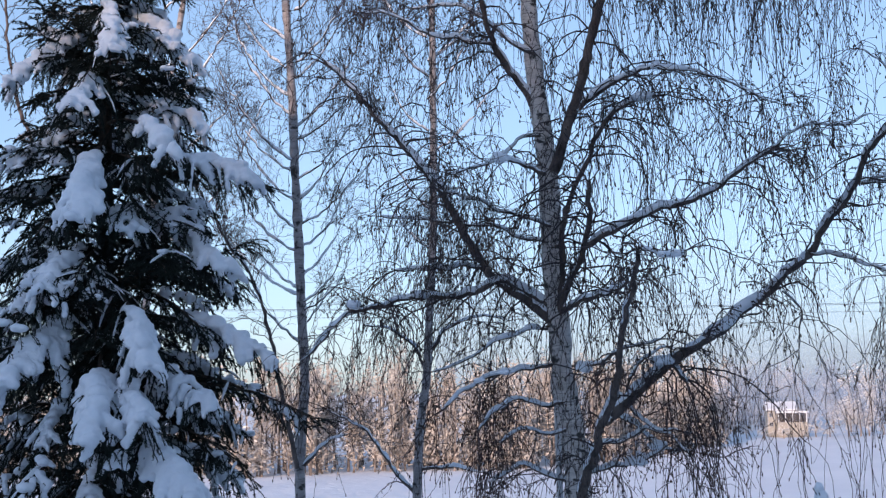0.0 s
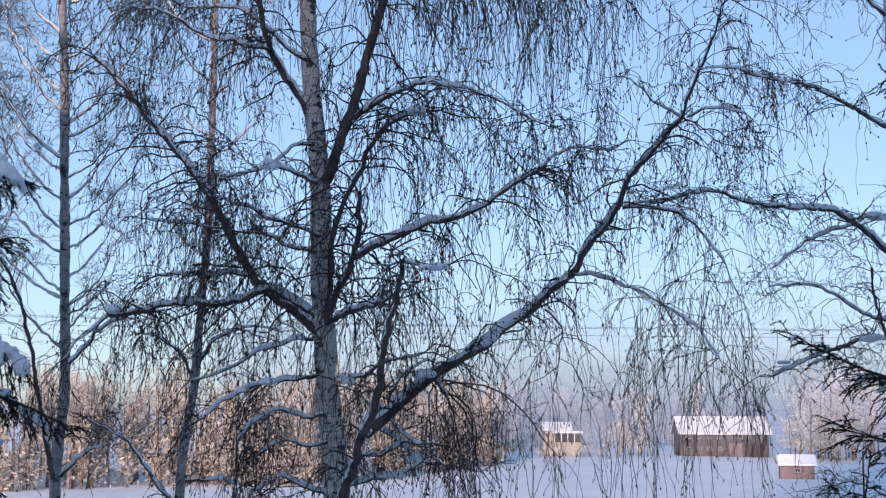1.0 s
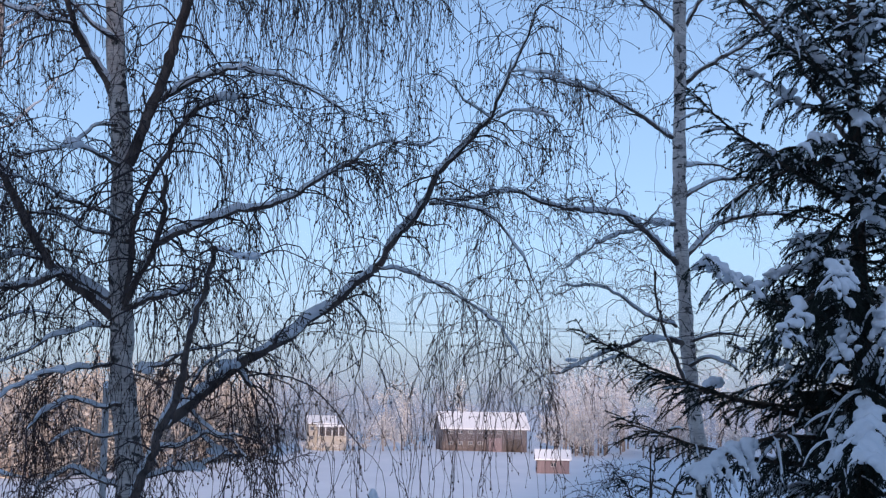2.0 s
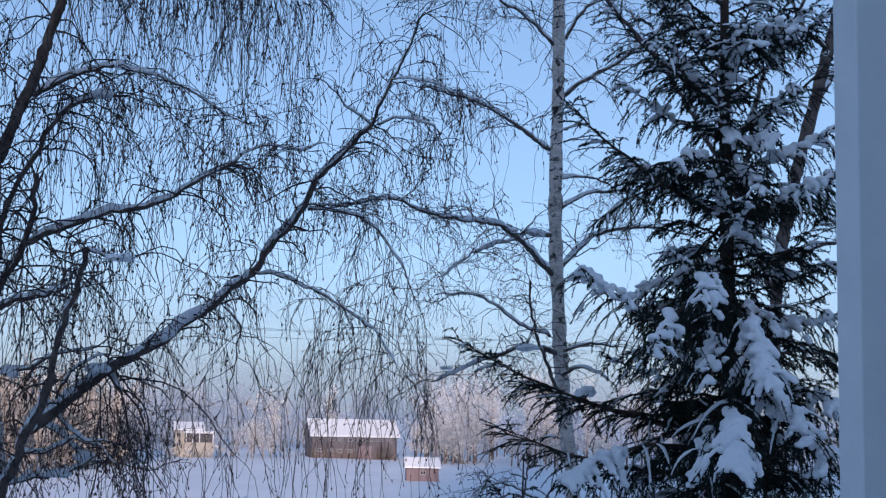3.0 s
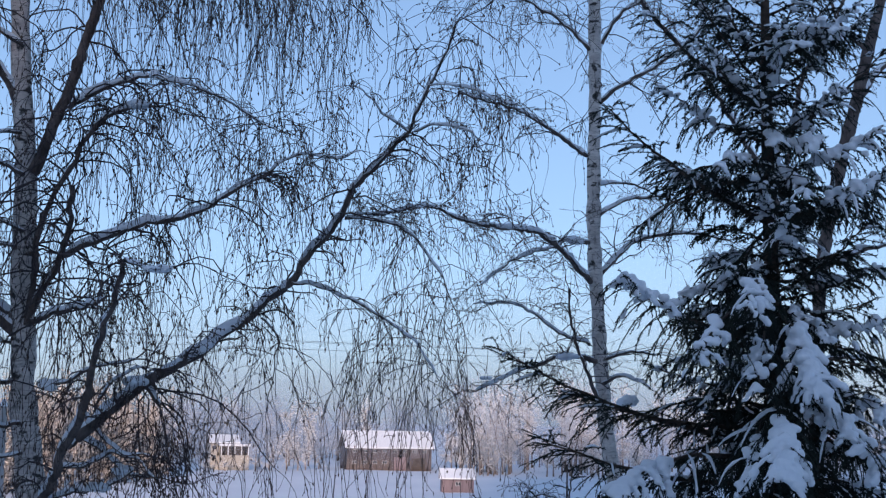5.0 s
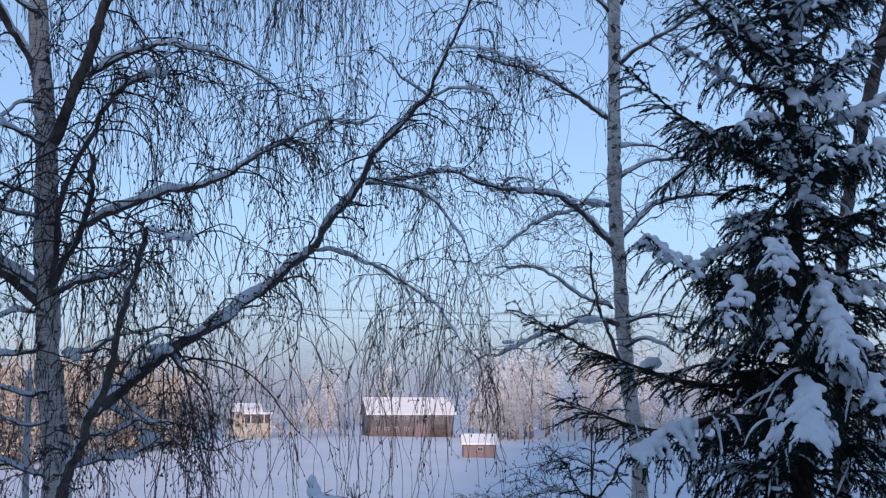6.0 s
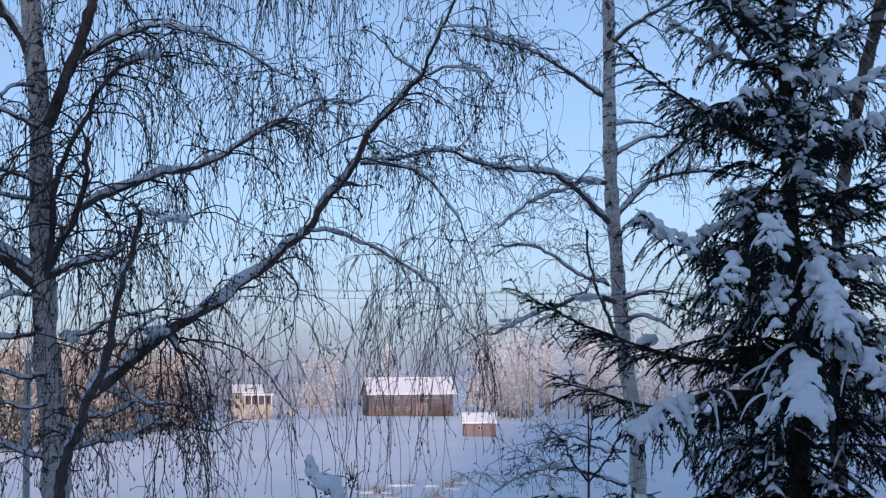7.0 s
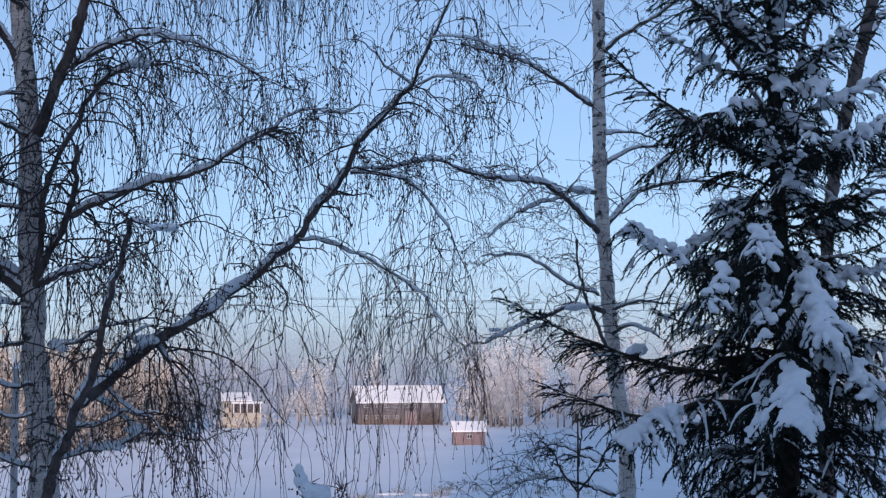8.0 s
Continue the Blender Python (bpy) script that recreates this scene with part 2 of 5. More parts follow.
def limb(owner, name, r0, r1, *pts, hang=1.0, dens=None):
    """One trunk or limb of a birch, with the snow that lies along its top."""
    pts = list(pts)
    trunk = name == "trunk"
    if trunk:
        x, y, z = pts[0]
        pts = [(x + 0.05, y, GROUND - 0.1), (x + 0.02, y, (GROUND + z) / 2)] + pts
    c = spline(pts, 0.07 if r0 > 0.03 else 0.05)
    k = len(c)
    u = np.linspace(0, 1, k)
    if trunk:
        h = (c[:, 2] - GROUND) / (pts[2][2] - GROUND)
        r = np.where(h < 1, r0 * (1 + 0.35 * (1 - h)), r0 + (r1 - r0) * (c[:, 2] - pts[2][2]) / (c[-1, 2] - pts[2][2]))
    else:
        r = r0 + (r1 - r0) * u ** 0.8
    wob = np.array([[noise.noise(Vector(p) * 3.1), noise.noise(Vector(p) * 3.1 + Vector((9, 0, 0))), noise.noise(Vector(p) * 3.1 + Vector((0, 9, 0)))] for p in c])
    c = c + wob * np.minimum(0.25 * r, 0.02)[:, None] * (0.4 if trunk else 1.4)
    if not trunk:   # knees and crooks of old wood
        r = r * 0.82
        c = c + np.array([[noise.noise(Vector(p) * 7.5), noise.noise(Vector(p) * 7.5 + Vector((5, 0, 0))), noise.noise(Vector(p) * 7.5 + Vector((0, 5, 0)))] for p in c]) * 0.032
    r = r * (1 + 0.22 * np.array([noise.noise(Vector(p) * 6.0) for p in c]))
    sides = 16 if trunk else 10 if r0 > 0.03 else 6
    V, Fq = tubes(c[None], r[None], sides)
    caps = [list(range(sides))[::-1], list(range(len(V) - sides, len(V)))]
    ob = piece(name, V, Fq.tolist() + caps, (GREY_BIRCH if "slender" in owner["label"] or "bare" in owner["label"] else DARK_BARK if "dark" in owner["label"] else BIRCH) if trunk else DARK_BARK, owner, "birch bark with black scars" if trunk else "")
    SHOOTS[owner.name].append((name, c, r, hang, hang if dens is None else dens))
    # snow along the top where the limb is not steep
    T = norm(np.gradient(c, axis=0))
    flat = np.hypot(T[:, 0], T[:, 1])
    amt = np.clip((flat - 0.27) * 2.4, 0, 1) * np.array([np.clip(0.78 + 0.9 * noise.noise(Vector(p) * 2.3 + Vector((3, 1, 4))), 0, 1.25) for p in c])
    if trunk:
        return ob
    on = amt > 0.22
    if r0 < 0.008 or on.sum() < 4:
        return ob
    A = norm(np.cross(T, np.array([0, 0, 1.0])))
    N = norm(np.cross(A, T))
    half = np.maximum(r * 1.12, 0.009) * np.clip(amt, 0.3, 1) ** 0.5 * (1 + 0.25 * np.array([noise.noise(Vector(p) * 11) for p in c]))
    foot = -0.12 * r + 0.30 * r * np.array([noise.noise(Vector(p) * 7 + Vector((2, 8, 1))) for p in c])
    high = np.minimum(0.020 + r * 0.75, 0.012 + r * 1.6) * amt * (1 + 0.35 * np.array([noise.noise(Vector(p) * 9) for p in c]) + 0.4 * np.array([noise.noise(Vector(p) * 3.7) for p in c]))
    ang = np.linspace(0, np.pi, 7)
    verts, faces, i = [], [], 0
    while i < k:
        if not on[i]:
            i += 1
            continue
        j = i
        while j < k and on[j]:
            j += 1
        if j - i >= 4:
            o = len(verts)
            for q in range(i, j):
                e = min(1.0, 0.35 + 0.4 * min(q - i, j - 1 - q))
                for g in ang:
                    verts.append(c[q] + A[q] * math.cos(g) * half[q] * e + N[q] * (foot[q] + math.sin(g) * (r[q] * 1.05 + high[q] * e)))
                verts.append(c[q] + N[q] * min(foot[q], 0.0))
            m = 8
            for q in range(j - i - 1):
                for s in range(m):
                    faces.append((o + q * m + s, o + q * m + (s + 1) % m, o + (q + 1) * m + (s + 1) % m, o + (q + 1) * m + s))
            faces.append(tuple(o + s for s in range(m))[::-1])
            faces.append(tuple(o + (j - i - 1) * m + s for s in range(m)))
            piece("snow", np.array(verts), faces, SNOW, ob, "soft white snow lying along the limb")
            verts, faces = [], []
        i = j
    return ob


def shoots(owner, per_metre, reach, hang, fine, seed, thick=1.0, droop=1.0, spread=1.0, climb=0.0, catkin=0.9):
    """Arching side shoots along all limbs of a tree, and the weeping twigs that hang from them."""
    global rng
    rng = np.random.default_rng(seed)
    S, D, Ln, W, H = [], [], [], [], []
    for name, c, r, h, often in SHOOTS[owner.name]:
        seg = np.linalg.norm(np.diff(c, axis=0), axis=1).sum()
        rate = per_metre * (0.22 if name == "trunk" else 1.0)
        n = max(1, int(seg * rate * often))
        lo = 0.42 if name == "trunk" else 0.12
        idx = (lo + (1 - lo) * rng.random(n) ** 0.9) * (len(c) - 1)
        idx = idx.astype(int)
        T = norm(np.gradient(c, axis=0))[idx]
        side = rng.normal(0, 1, (n, 3)) * np.array([1, 0.75, 0.5]) * spread
        S.append(c[idx])
        D.append(T * (0.6 + climb) + side + np.array([0, 0, 0.35 + climb]))
        Ln.append(reach * (0.35 + 0.9 * rng.random(n)) * min(h, 1.5))
        W.append(np.clip(r[idx] * 0.3, 0.0035, 0.008))
        H.append(np.full(n + 2, h))
        # the end of each limb carries on as twigs
        m = 2
        S.append(np.repeat(c[-1:], m, 0))
        D.append(np.repeat(norm(c[-1:] - c[-3:-2]), m, 0) + rng.normal(0, 0.45, (m, 3)))
        Ln.append(reach * (0.5 + 0.7 * rng.random(m)))
        W.append(np.full(m, min(r[-1] * 0.6, 0.006)))
    S, D, Ln, W = np.vstack(S), np.vstack(D), np.concatenate(Ln), np.concatenate(W)
    H = np.concatenate(H)
    # few shoots live in the shade close to the trunk
    stem = SHOOTS[owner.name][0][1]
    near = np.abs(S[:, None, 2] - stem[None, :, 2]).argmin(axis=1)
    keep = (np.linalg.norm(S[:, :2] - stem[near, :2], axis=1) > 0.75) | (rng.random(len(S)) < 0.5)
    S, D, Ln, W, H = S[keep], D[keep], Ln[keep], W[keep], H[keep]
    k = 9
    P = grow(S, D, Ln, k, 2.0 * droop, 0.3)
    R = W[:, None] * np.linspace(1, 0.5, k) * thick
    V1, F1 = tubes(P, R, 4)
    # hanging twigs
    n2 = int(len(S) * fine)
    pick = rng.integers(0, len(S), n2)
    at = rng.integers(2, k, n2)
    S2 = P[pick, at]
    D2 = norm(P[pick, at] - P[pick, at - 1]) * 0.6 + rng.normal(0, 0.55, (n2, 3)) * spread + np.array([0, 0, 0.5 * climb])
    L2 = hang * (0.12 + 0.88 * rng.random(n2) ** 1.8) * np.clip(0.55 + 0.45 * H[pick], 0.6, 1.9)
    k2 = 9
    sag = np.where(rng.random((n2, 1)) < 0.22, 2.5, 7.0)   # some weep, some stand out crosswise
    P2 = grow(S2, D2, L2, k2, sag * droop, 0.27)
    R2 = (0.0026 * thick) * np.linspace(1, 0.7, k2)[None] * (0.8 + 0.5 * rng.random((n2, 1)))
    V2, F2 = tubes(P2, R2, 3)
    # short spurs on those
    n3 = int(n2 * 1.6)
    pick = rng.integers(0, n2, n3)
    at = rng.integers(1, k2, n3)
    S3 = P2[pick, at]
    D3 = norm(P2[pick, at] - P2[pick, at - 1]) + rng.normal(0, 0.6, (n3, 3))
    L3 = 0.05 + 0.2 * rng.random(n3) ** 1.5
    P3 = grow(S3, D3, L3, 4, 4.0 * droop, 0.2)
    R3 = np.full((n3, 4), 0.0021 * thick)
    V3, F3 = tubes(P3, R3, 3)
    Fs = np.vstack([F1, F2 + len(V1), F3 + len(V1) + len(V2)])
    piece("twig_spray", np.vstack([V1, V2, V3]), Fs, TWIG, owner, "fine dark weeping twigs", kind="stuff")
    # buds and dry catkins at the twig ends and joints
    C = np.vstack([P3[:, -1], P2[:, -1], P2[rng.integers(0, n2, n2), rng.integers(2, k2, n2)]])
    C = C[rng.random(len(C)) < catkin]
    Sz = np.stack([0.004 + 0.0035 * rng.random(len(C)), 0.004 + 0.0035 * rng.random(len(C)), 0.007 + 0.012 * rng.random(len(C))], axis=1) * thick
    V4, F4 = blobs(C, Sz)
    piece("catkin_spray", V4, F4, CATKIN, owner, "small dry brown catkins and buds", kind="stuff", smooth=False)


main_birch = tree("birch_tree", "large old weeping birch with snow on its many limbs", "tree")
right_birch = tree("birch_tree", "straight white birch with arching snowy limbs", "tree")
far_right_birch = tree("birch_tree", "dark leaning birch growing behind the spruce", "tree")
left_birch = tree("birch_tree", "slender upright birch beside the snowy spruce", "tree")
back_birch = tree("birch_tree", "thin bare birch with ascending branches", "tree")
side_birch = tree("birch_tree", "slim bare birch half hidden by a spruce", "tree")

limb(main_birch, "trunk", 0.132, 0.082, (0.94, 14.40, 8.74), (0.90, 14.40, 9.42), (0.82, 14.40, 9.94), (0.80, 14.40, 10.46), (0.75, 14.40, 11.05), (0.74, 14.40, 11.52), (0.72, 14.40, 12.06), (0.68, 14.40, 12.54), (0.60, 14.40, 13.27), (0.56, 14.40, 14.07), (0.53, 14.40, 14.82))
limb(main_birch, "leader", 0.070, 0.054, (0.78, 14.30, 12.15), (0.93, 14.28, 12.60), (1.10, 14.26, 13.11), (1.25, 14.24, 13.71), (1.37, 14.22, 14.19), (1.56, 14.20, 14.92))
limb(main_birch, "limb", 0.046, 0.028, (0.81, 14.20, 10.75), (0.96, 14.05, 11.07), (1.07, 13.90, 11.34), (1.12, 13.75, 11.58), (1.11, 13.60, 11.92))
limb(main_birch, "limb", 0.040, 0.025, (0.81, 14.20, 10.68), (0.84, 14.12, 11.20), (0.86, 14.05, 11.56), (0.97, 13.97, 11.87), (1.10, 13.90, 12.14), (1.20, 13.82, 12.36), (1.40, 13.75, 12.64), (1.64, 13.67, 12.73), (1.78, 13.60, 12.75), hang=1.5)
limb(main_birch, "limb", 0.042, 0.019, (1.07, 13.90, 11.30), (1.30, 13.76, 11.42), (1.74, 13.62, 11.61), (2.23, 13.48, 11.74), (2.54, 13.34, 11.95), (2.84, 13.20, 12.11))
limb(main_birch, "limb", 0.011, 0.005, (2.83, 13.20, 12.11), (3.10, 13.13, 12.29), (3.46, 13.07, 12.29), (3.69, 13.00, 12.36), hang=0.6)
limb(main_birch, "limb", 0.035, 0.022, (1.07, 14.10, 12.77), (1.38, 13.93, 12.96), (1.60, 13.77, 13.03), (1.79, 13.60, 13.04))
limb(main_birch, "limb", 0.014, 0.005, (1.79, 13.60, 13.04), (2.19, 13.47, 12.93), (2.50, 13.33, 12.78), (2.91, 13.20, 12.52), hang=1.6)
limb(main_birch, "limb", 0.051, 0.026, (0.62, 14.40, 12.84), (0.40, 14.30, 13.15), (0.19, 14.20, 13.49), (0.10, 14.10, 13.79), (0.04, 14.00, 14.31))
limb(main_birch, "limb", 0.023, 0.008, (0.19, 14.10, 13.46), (-0.12, 13.97, 13.48), (-0.46, 13.85, 13.54), (-0.85, 13.72, 13.72), (-1.11, 13.60, 13.71))
limb(main_birch, "limb", 0.024, 0.009, (0.60, 14.30, 13.39), (0.36, 14.28, 13.54), (0.10, 14.25, 13.78), (-0.20, 14.22, 13.95), (-0.67, 14.20, 13.91))
limb(main_birch, "limb", 0.020, 0.008, (0.74, 14.30, 11.58), (0.39, 14.18, 11.67), (0.11, 14.05, 11.77), (-0.17, 13.93, 11.86), (-0.44, 13.80, 11.93))
limb(main_birch, "limb", 0.020, 0.009, (0.71, 14.30, 11.41), (0.39, 14.38, 11.47), (0.09, 14.45, 11.62), (-0.45, 14.53, 11.69), (-1.06, 14.60, 11.77))
limb(main_birch, "limb", 0.070, 0.021, (0.77, 14.40, 10.52), (0.53, 14.42, 10.77), (0.22, 14.44, 11.00), (0.03, 14.47, 11.19), (-0.18, 14.49, 11.57), (-0.39, 14.51, 11.96), (-0.70, 14.53, 12.36), (-1.01, 14.56, 12.73), (-1.38, 14.58, 13.17), (-1.66, 14.60, 13.49))
limb(main_birch, "limb", 0.047, 0.026, (0.75, 14.40, 10.70), (0.51, 14.40, 10.89), (0.22, 14.40, 11.03), (-0.08, 14.40, 10.92), (-0.44, 14.40, 10.87), (-0.79, 14.40, 10.88), (-1.08, 14.40, 10.79), (-1.37, 14.40, 10.75))
limb(main_birch, "limb", 0.012, 0.006, (-1.37, 14.40, 10.75), (-1.63, 14.40, 10.53), (-1.89, 14.40, 10.24))
limb(main_birch, "limb", 0.024, 0.012, (0.10, 14.50, 11.13), (-0.18, 14.47, 11.20), (-0.44, 14.43, 11.17), (-0.91, 14.40, 11.15))
limb(main_birch, "limb", 0.026, 0.011, (0.80, 14.40, 10.17), (0.50, 14.25, 10.11), (0.23, 14.10, 10.07), (-0.05, 13.95, 9.97), (-0.37, 13.80, 9.73))
limb(main_birch, "limb", 0.023, 0.008, (0.72, 14.40, 10.52), (0.45, 14.30, 10.50), (0.16, 14.20, 10.40), (-0.17, 14.10, 10.20), (-0.51, 14.00, 10.08))
limb(main_birch, "limb", 0.026, 0.008, (0.68, 14.20, 12.11), (0.47, 13.95, 12.16), (0.25, 13.70, 12.17), (0.03, 13.45, 12.07), (-0.22, 13.20, 11.97))
limb(main_birch, "limb", 0.021, 0.006, (0.65, 14.30, 12.52), (0.48, 14.17, 12.50), (0.30, 14.03, 12.30), (0.12, 13.90, 12.17))
limb(main_birch, "limb", 0.035, 0.018, (0.82, 14.20, 10.68), (1.02, 13.77, 10.77), (1.28, 13.33, 10.81), (1.41, 12.90, 10.84))
limb(main_birch, "limb", 0.080, 0.024, (0.94, 14.35, 8.19), (0.96, 14.01, 8.72), (1.04, 13.68, 9.15), (1.16, 13.34, 9.51), (1.28, 13.01, 9.93), (1.33, 12.67, 10.38), (1.42, 12.34, 10.76), (1.45, 12.00, 11.06), hang=0.5)
limb(main_birch, "limb", 0.017, 0.009, (1.45, 12.00, 11.08), (1.59, 11.93, 11.03), (1.70, 11.87, 10.98), (1.84, 11.80, 11.03), hang=0.5)
limb(main_birch, "limb", 0.064, 0.056, (1.24, 13.40, 9.64), (1.43, 13.37, 9.80), (1.70, 13.33, 10.04), (1.91, 13.30, 10.19), hang=0.5)
limb(main_birch, "limb", 0.056, 0.050, (1.91, 13.30, 10.19), (2.39, 13.65, 10.48), (2.95, 14.00, 10.92), (3.33, 14.35, 11.22), hang=0.7)
limb(main_birch, "limb", 0.047, 0.025, (3.33, 14.35, 11.22), (3.62, 14.16, 11.65), (3.77, 13.97, 11.91), (3.84, 13.78, 12.16), (4.08, 13.59, 12.43), (4.28, 13.40, 12.69), hang=0.7)
limb(main_birch, "limb", 0.022, 0.010, (4.28, 13.40, 12.69), (4.34, 13.18, 12.97), (4.38, 12.95, 13.16), (4.41, 12.72, 13.32), (4.42, 12.50, 13.53), hang=0.9)
limb(main_birch, "limb", 0.035, 0.024, (1.77, 13.50, 10.12), (1.86, 13.35, 10.09), (1.96, 13.20, 9.93), hang=1.6, dens=1.6)
limb(main_birch, "limb", 0.017, 0.005, (3.34, 14.30, 11.22), (3.65, 14.10, 11.15), (4.10, 13.90, 10.93), (4.48, 13.70, 10.63), (4.65, 13.50, 10.27), hang=2.3, dens=0.85)
limb(main_birch, "limb", 0.018, 0.006, (3.80, 14.00, 11.87), (4.15, 13.90, 11.86), (4.49, 13.80, 11.68), (4.74, 13.70, 11.30), (4.86, 13.60, 10.95), hang=2.3, dens=0.85)
limb(main_birch, "limb", 0.015, 0.006, (3.81, 14.00, 11.88), (4.30, 14.20, 12.00), (4.81, 14.40, 12.14), hang=0.6)
limb(main_birch, "limb", 0.011, 0.005, (4.30, 13.40, 12.69), (4.01, 13.27, 12.78), (3.79, 13.13, 12.93), (3.58, 13.00, 12.99), hang=0.5)
limb(main_birch, "limb", 0.011, 0.005, (4.33, 13.40, 12.70), (4.55, 13.13, 12.73), (4.72, 12.87, 12.61), (4.74, 12.60, 12.38), hang=0.6)
limb(main_birch, "limb", 0.008, 0.005, (4.32, 12.90, 13.03), (4.61, 12.80, 13.04), (4.86, 12.70, 12.94), (5.12, 12.60, 12.86), hang=0.6)
limb(main_birch, "limb", 0.012, 0.006, (3.05, 14.30, 10.85), (3.20, 14.20, 10.64), (3.16, 14.10, 10.35), (3.09, 14.00, 10.00), hang=2.3, dens=0.85)
limb(main_birch, "limb", 0.026, 0.011, (0.88, 14.40, 8.94), (0.64, 14.30, 9.03), (0.39, 14.20, 9.14), (0.17, 14.10, 9.05), (0.06, 14.00, 8.94))
limb(main_birch, "limb", 0.025, 0.011, (1.29, 13.80, 9.66), (1.44, 13.67, 9.56), (1.68, 13.53, 9.37), (1.83, 13.40, 9.29), hang=1.2, dens=0.3)
limb(main_birch, "limb", 0.025, 0.011, (0.98, 14.00, 9.05), (1.28, 13.77, 9.15), (1.57, 13.53, 9.23), (1.74, 13.30, 9.35), hang=1.2, dens=0.3)
limb(main_birch, "limb", 0.026, 0.011, (0.93, 14.20, 10.14), (1.13, 14.00, 10.13), (1.40, 13.80, 10.27), (1.75, 13.60, 10.36), hang=1.2, dens=0.3)
limb(main_birch, "limb", 0.022, 0.008, (1.22, 13.60, 9.56), (1.38, 13.47, 9.77), (1.51, 13.33, 10.12), (1.80, 13.20, 10.30), hang=1.2, dens=0.3)
limb(main_birch, "limb", 0.024, 0.010, (1.31, 13.60, 9.88), (1.49, 13.43, 9.64), (1.71, 13.27, 9.51), (1.88, 13.10, 9.49), hang=1.2, dens=0.3)
limb(main_birch, "limb", 0.022, 0.010, (1.12, 13.90, 9.39), (1.36, 13.68, 9.39), (1.59, 13.45, 9.51), (1.79, 13.22, 9.45), (1.92, 13.00, 9.27), hang=1.2, dens=0.3)
limb(main_birch, "limb", 0.026, 0.011, (0.83, 14.30, 9.77), (0.59, 14.12, 9.74), (0.37, 13.95, 9.80), (0.13, 13.78, 9.69), (-0.02, 13.60, 9.53), hang=0.6)
limb(main_birch, "limb", 0.023, 0.008, (0.86, 14.30, 9.48), (0.62, 14.13, 9.46), (0.40, 13.97, 9.52), (0.18, 13.80, 9.39), hang=0.6)
limb(main_birch, "limb", 0.041, 0.014, (1.31, 14.20, 14.00), (1.63, 13.95, 14.58), (2.13, 13.70, 14.72), (2.55, 13.45, 14.44), (2.84, 13.20, 14.00), hang=2.0)
limb(main_birch, "limb", 0.036, 0.012, (1.44, 14.20, 14.36), (1.95, 14.15, 15.21), (2.54, 14.10, 15.36), (3.29, 14.05, 14.90), (3.61, 14.00, 14.40), hang=1.9)
limb(main_birch, "limb", 0.036, 0.012, (0.53, 14.40, 14.44), (0.08, 14.45, 15.16), (-0.53, 14.50, 15.25), (-1.09, 14.55, 14.89), (-1.52, 14.60, 14.53), hang=1.2)
limb(main_birch, "limb", 0.029, 0.012, (0.07, 14.00, 14.13), (-0.37, 14.13, 14.73), (-0.93, 14.27, 14.97), (-1.68, 14.40, 14.78), hang=1.2)
limb(main_birch, "limb", 0.030, 0.011, (0.55, 14.40, 14.63), (0.88, 14.07, 15.12), (1.22, 13.73, 15.16), (1.66, 13.40, 14.89), hang=1.7)

limb(right_birch, "trunk", 0.104, 0.080, (8.55, 17.20, 8.69), (8.46, 17.20, 9.48), (8.39, 17.20, 9.93), (8.33, 17.20, 10.62), (8.29, 17.20, 11.31), (8.23, 17.20, 12.16), (8.22, 17.20, 13.35), (8.24, 17.20, 14.56), (8.23, 17.20, 15.79), (8.22, 17.20, 17.05))
limb(right_birch, "limb", 0.054, 0.016, (8.11, 17.10, 11.78), (7.52, 16.64, 12.05), (6.92, 16.18, 12.23), (6.33, 15.72, 12.19), (5.71, 15.26, 12.13), (5.12, 14.80, 12.18), hang=0.7)
limb(right_birch, "limb", 0.016, 0.006, (5.12, 14.80, 12.18), (4.75, 14.67, 12.16), (4.39, 14.53, 12.03), (4.04, 14.40, 11.96), hang=0.7)
limb(right_birch, "limb", 0.035, 0.007, (8.10, 17.10, 12.28), (7.73, 16.93, 12.30), (7.36, 16.75, 12.13), (6.77, 16.57, 11.92), (6.24, 16.40, 11.54))
limb(right_birch, "limb", 0.035, 0.011, (8.09, 17.10, 13.50), (7.50, 16.83, 13.68), (6.88, 16.55, 13.86), (6.37, 16.28, 13.87), (5.80, 16.00, 13.87))
limb(right_birch, "limb", 0.042, 0.014, (8.21, 17.10, 10.69), (7.66, 16.90, 10.75), (7.25, 16.70, 10.63), (6.84, 16.50, 10.50), (6.16, 16.30, 10.23))
limb(right_birch, "limb", 0.039, 0.016, (8.32, 17.20, 11.86), (8.71, 17.15, 12.27), (9.12, 17.10, 12.45), (9.73, 17.05, 12.53), (10.25, 17.00, 12.44))
limb(right_birch, "limb", 0.031, 0.012, (8.27, 17.20, 12.68), (8.61, 17.13, 12.91), (9.19, 17.07, 13.02), (9.42, 17.00, 12.94))
limb(right_birch, "limb", 0.027, 0.012, (8.27, 17.20, 13.12), (8.78, 17.30, 13.22), (9.20, 17.40, 13.15))
limb(right_birch, "limb", 0.036, 0.017, (8.32, 17.20, 14.29), (8.65, 17.25, 14.58), (9.32, 17.30, 15.01), (10.00, 17.35, 15.58), (10.52, 17.40, 16.36))
limb(right_birch, "limb", 0.032, 0.016, (8.34, 17.20, 15.15), (8.55, 17.07, 15.55), (8.83, 16.93, 15.76), (9.21, 16.80, 16.14), hang=1.4)
limb(right_birch, "limb", 0.032, 0.011, (8.16, 17.20, 15.04), (7.70, 17.13, 15.37), (7.24, 17.07, 15.53), (6.71, 17.00, 15.67), hang=1.8)
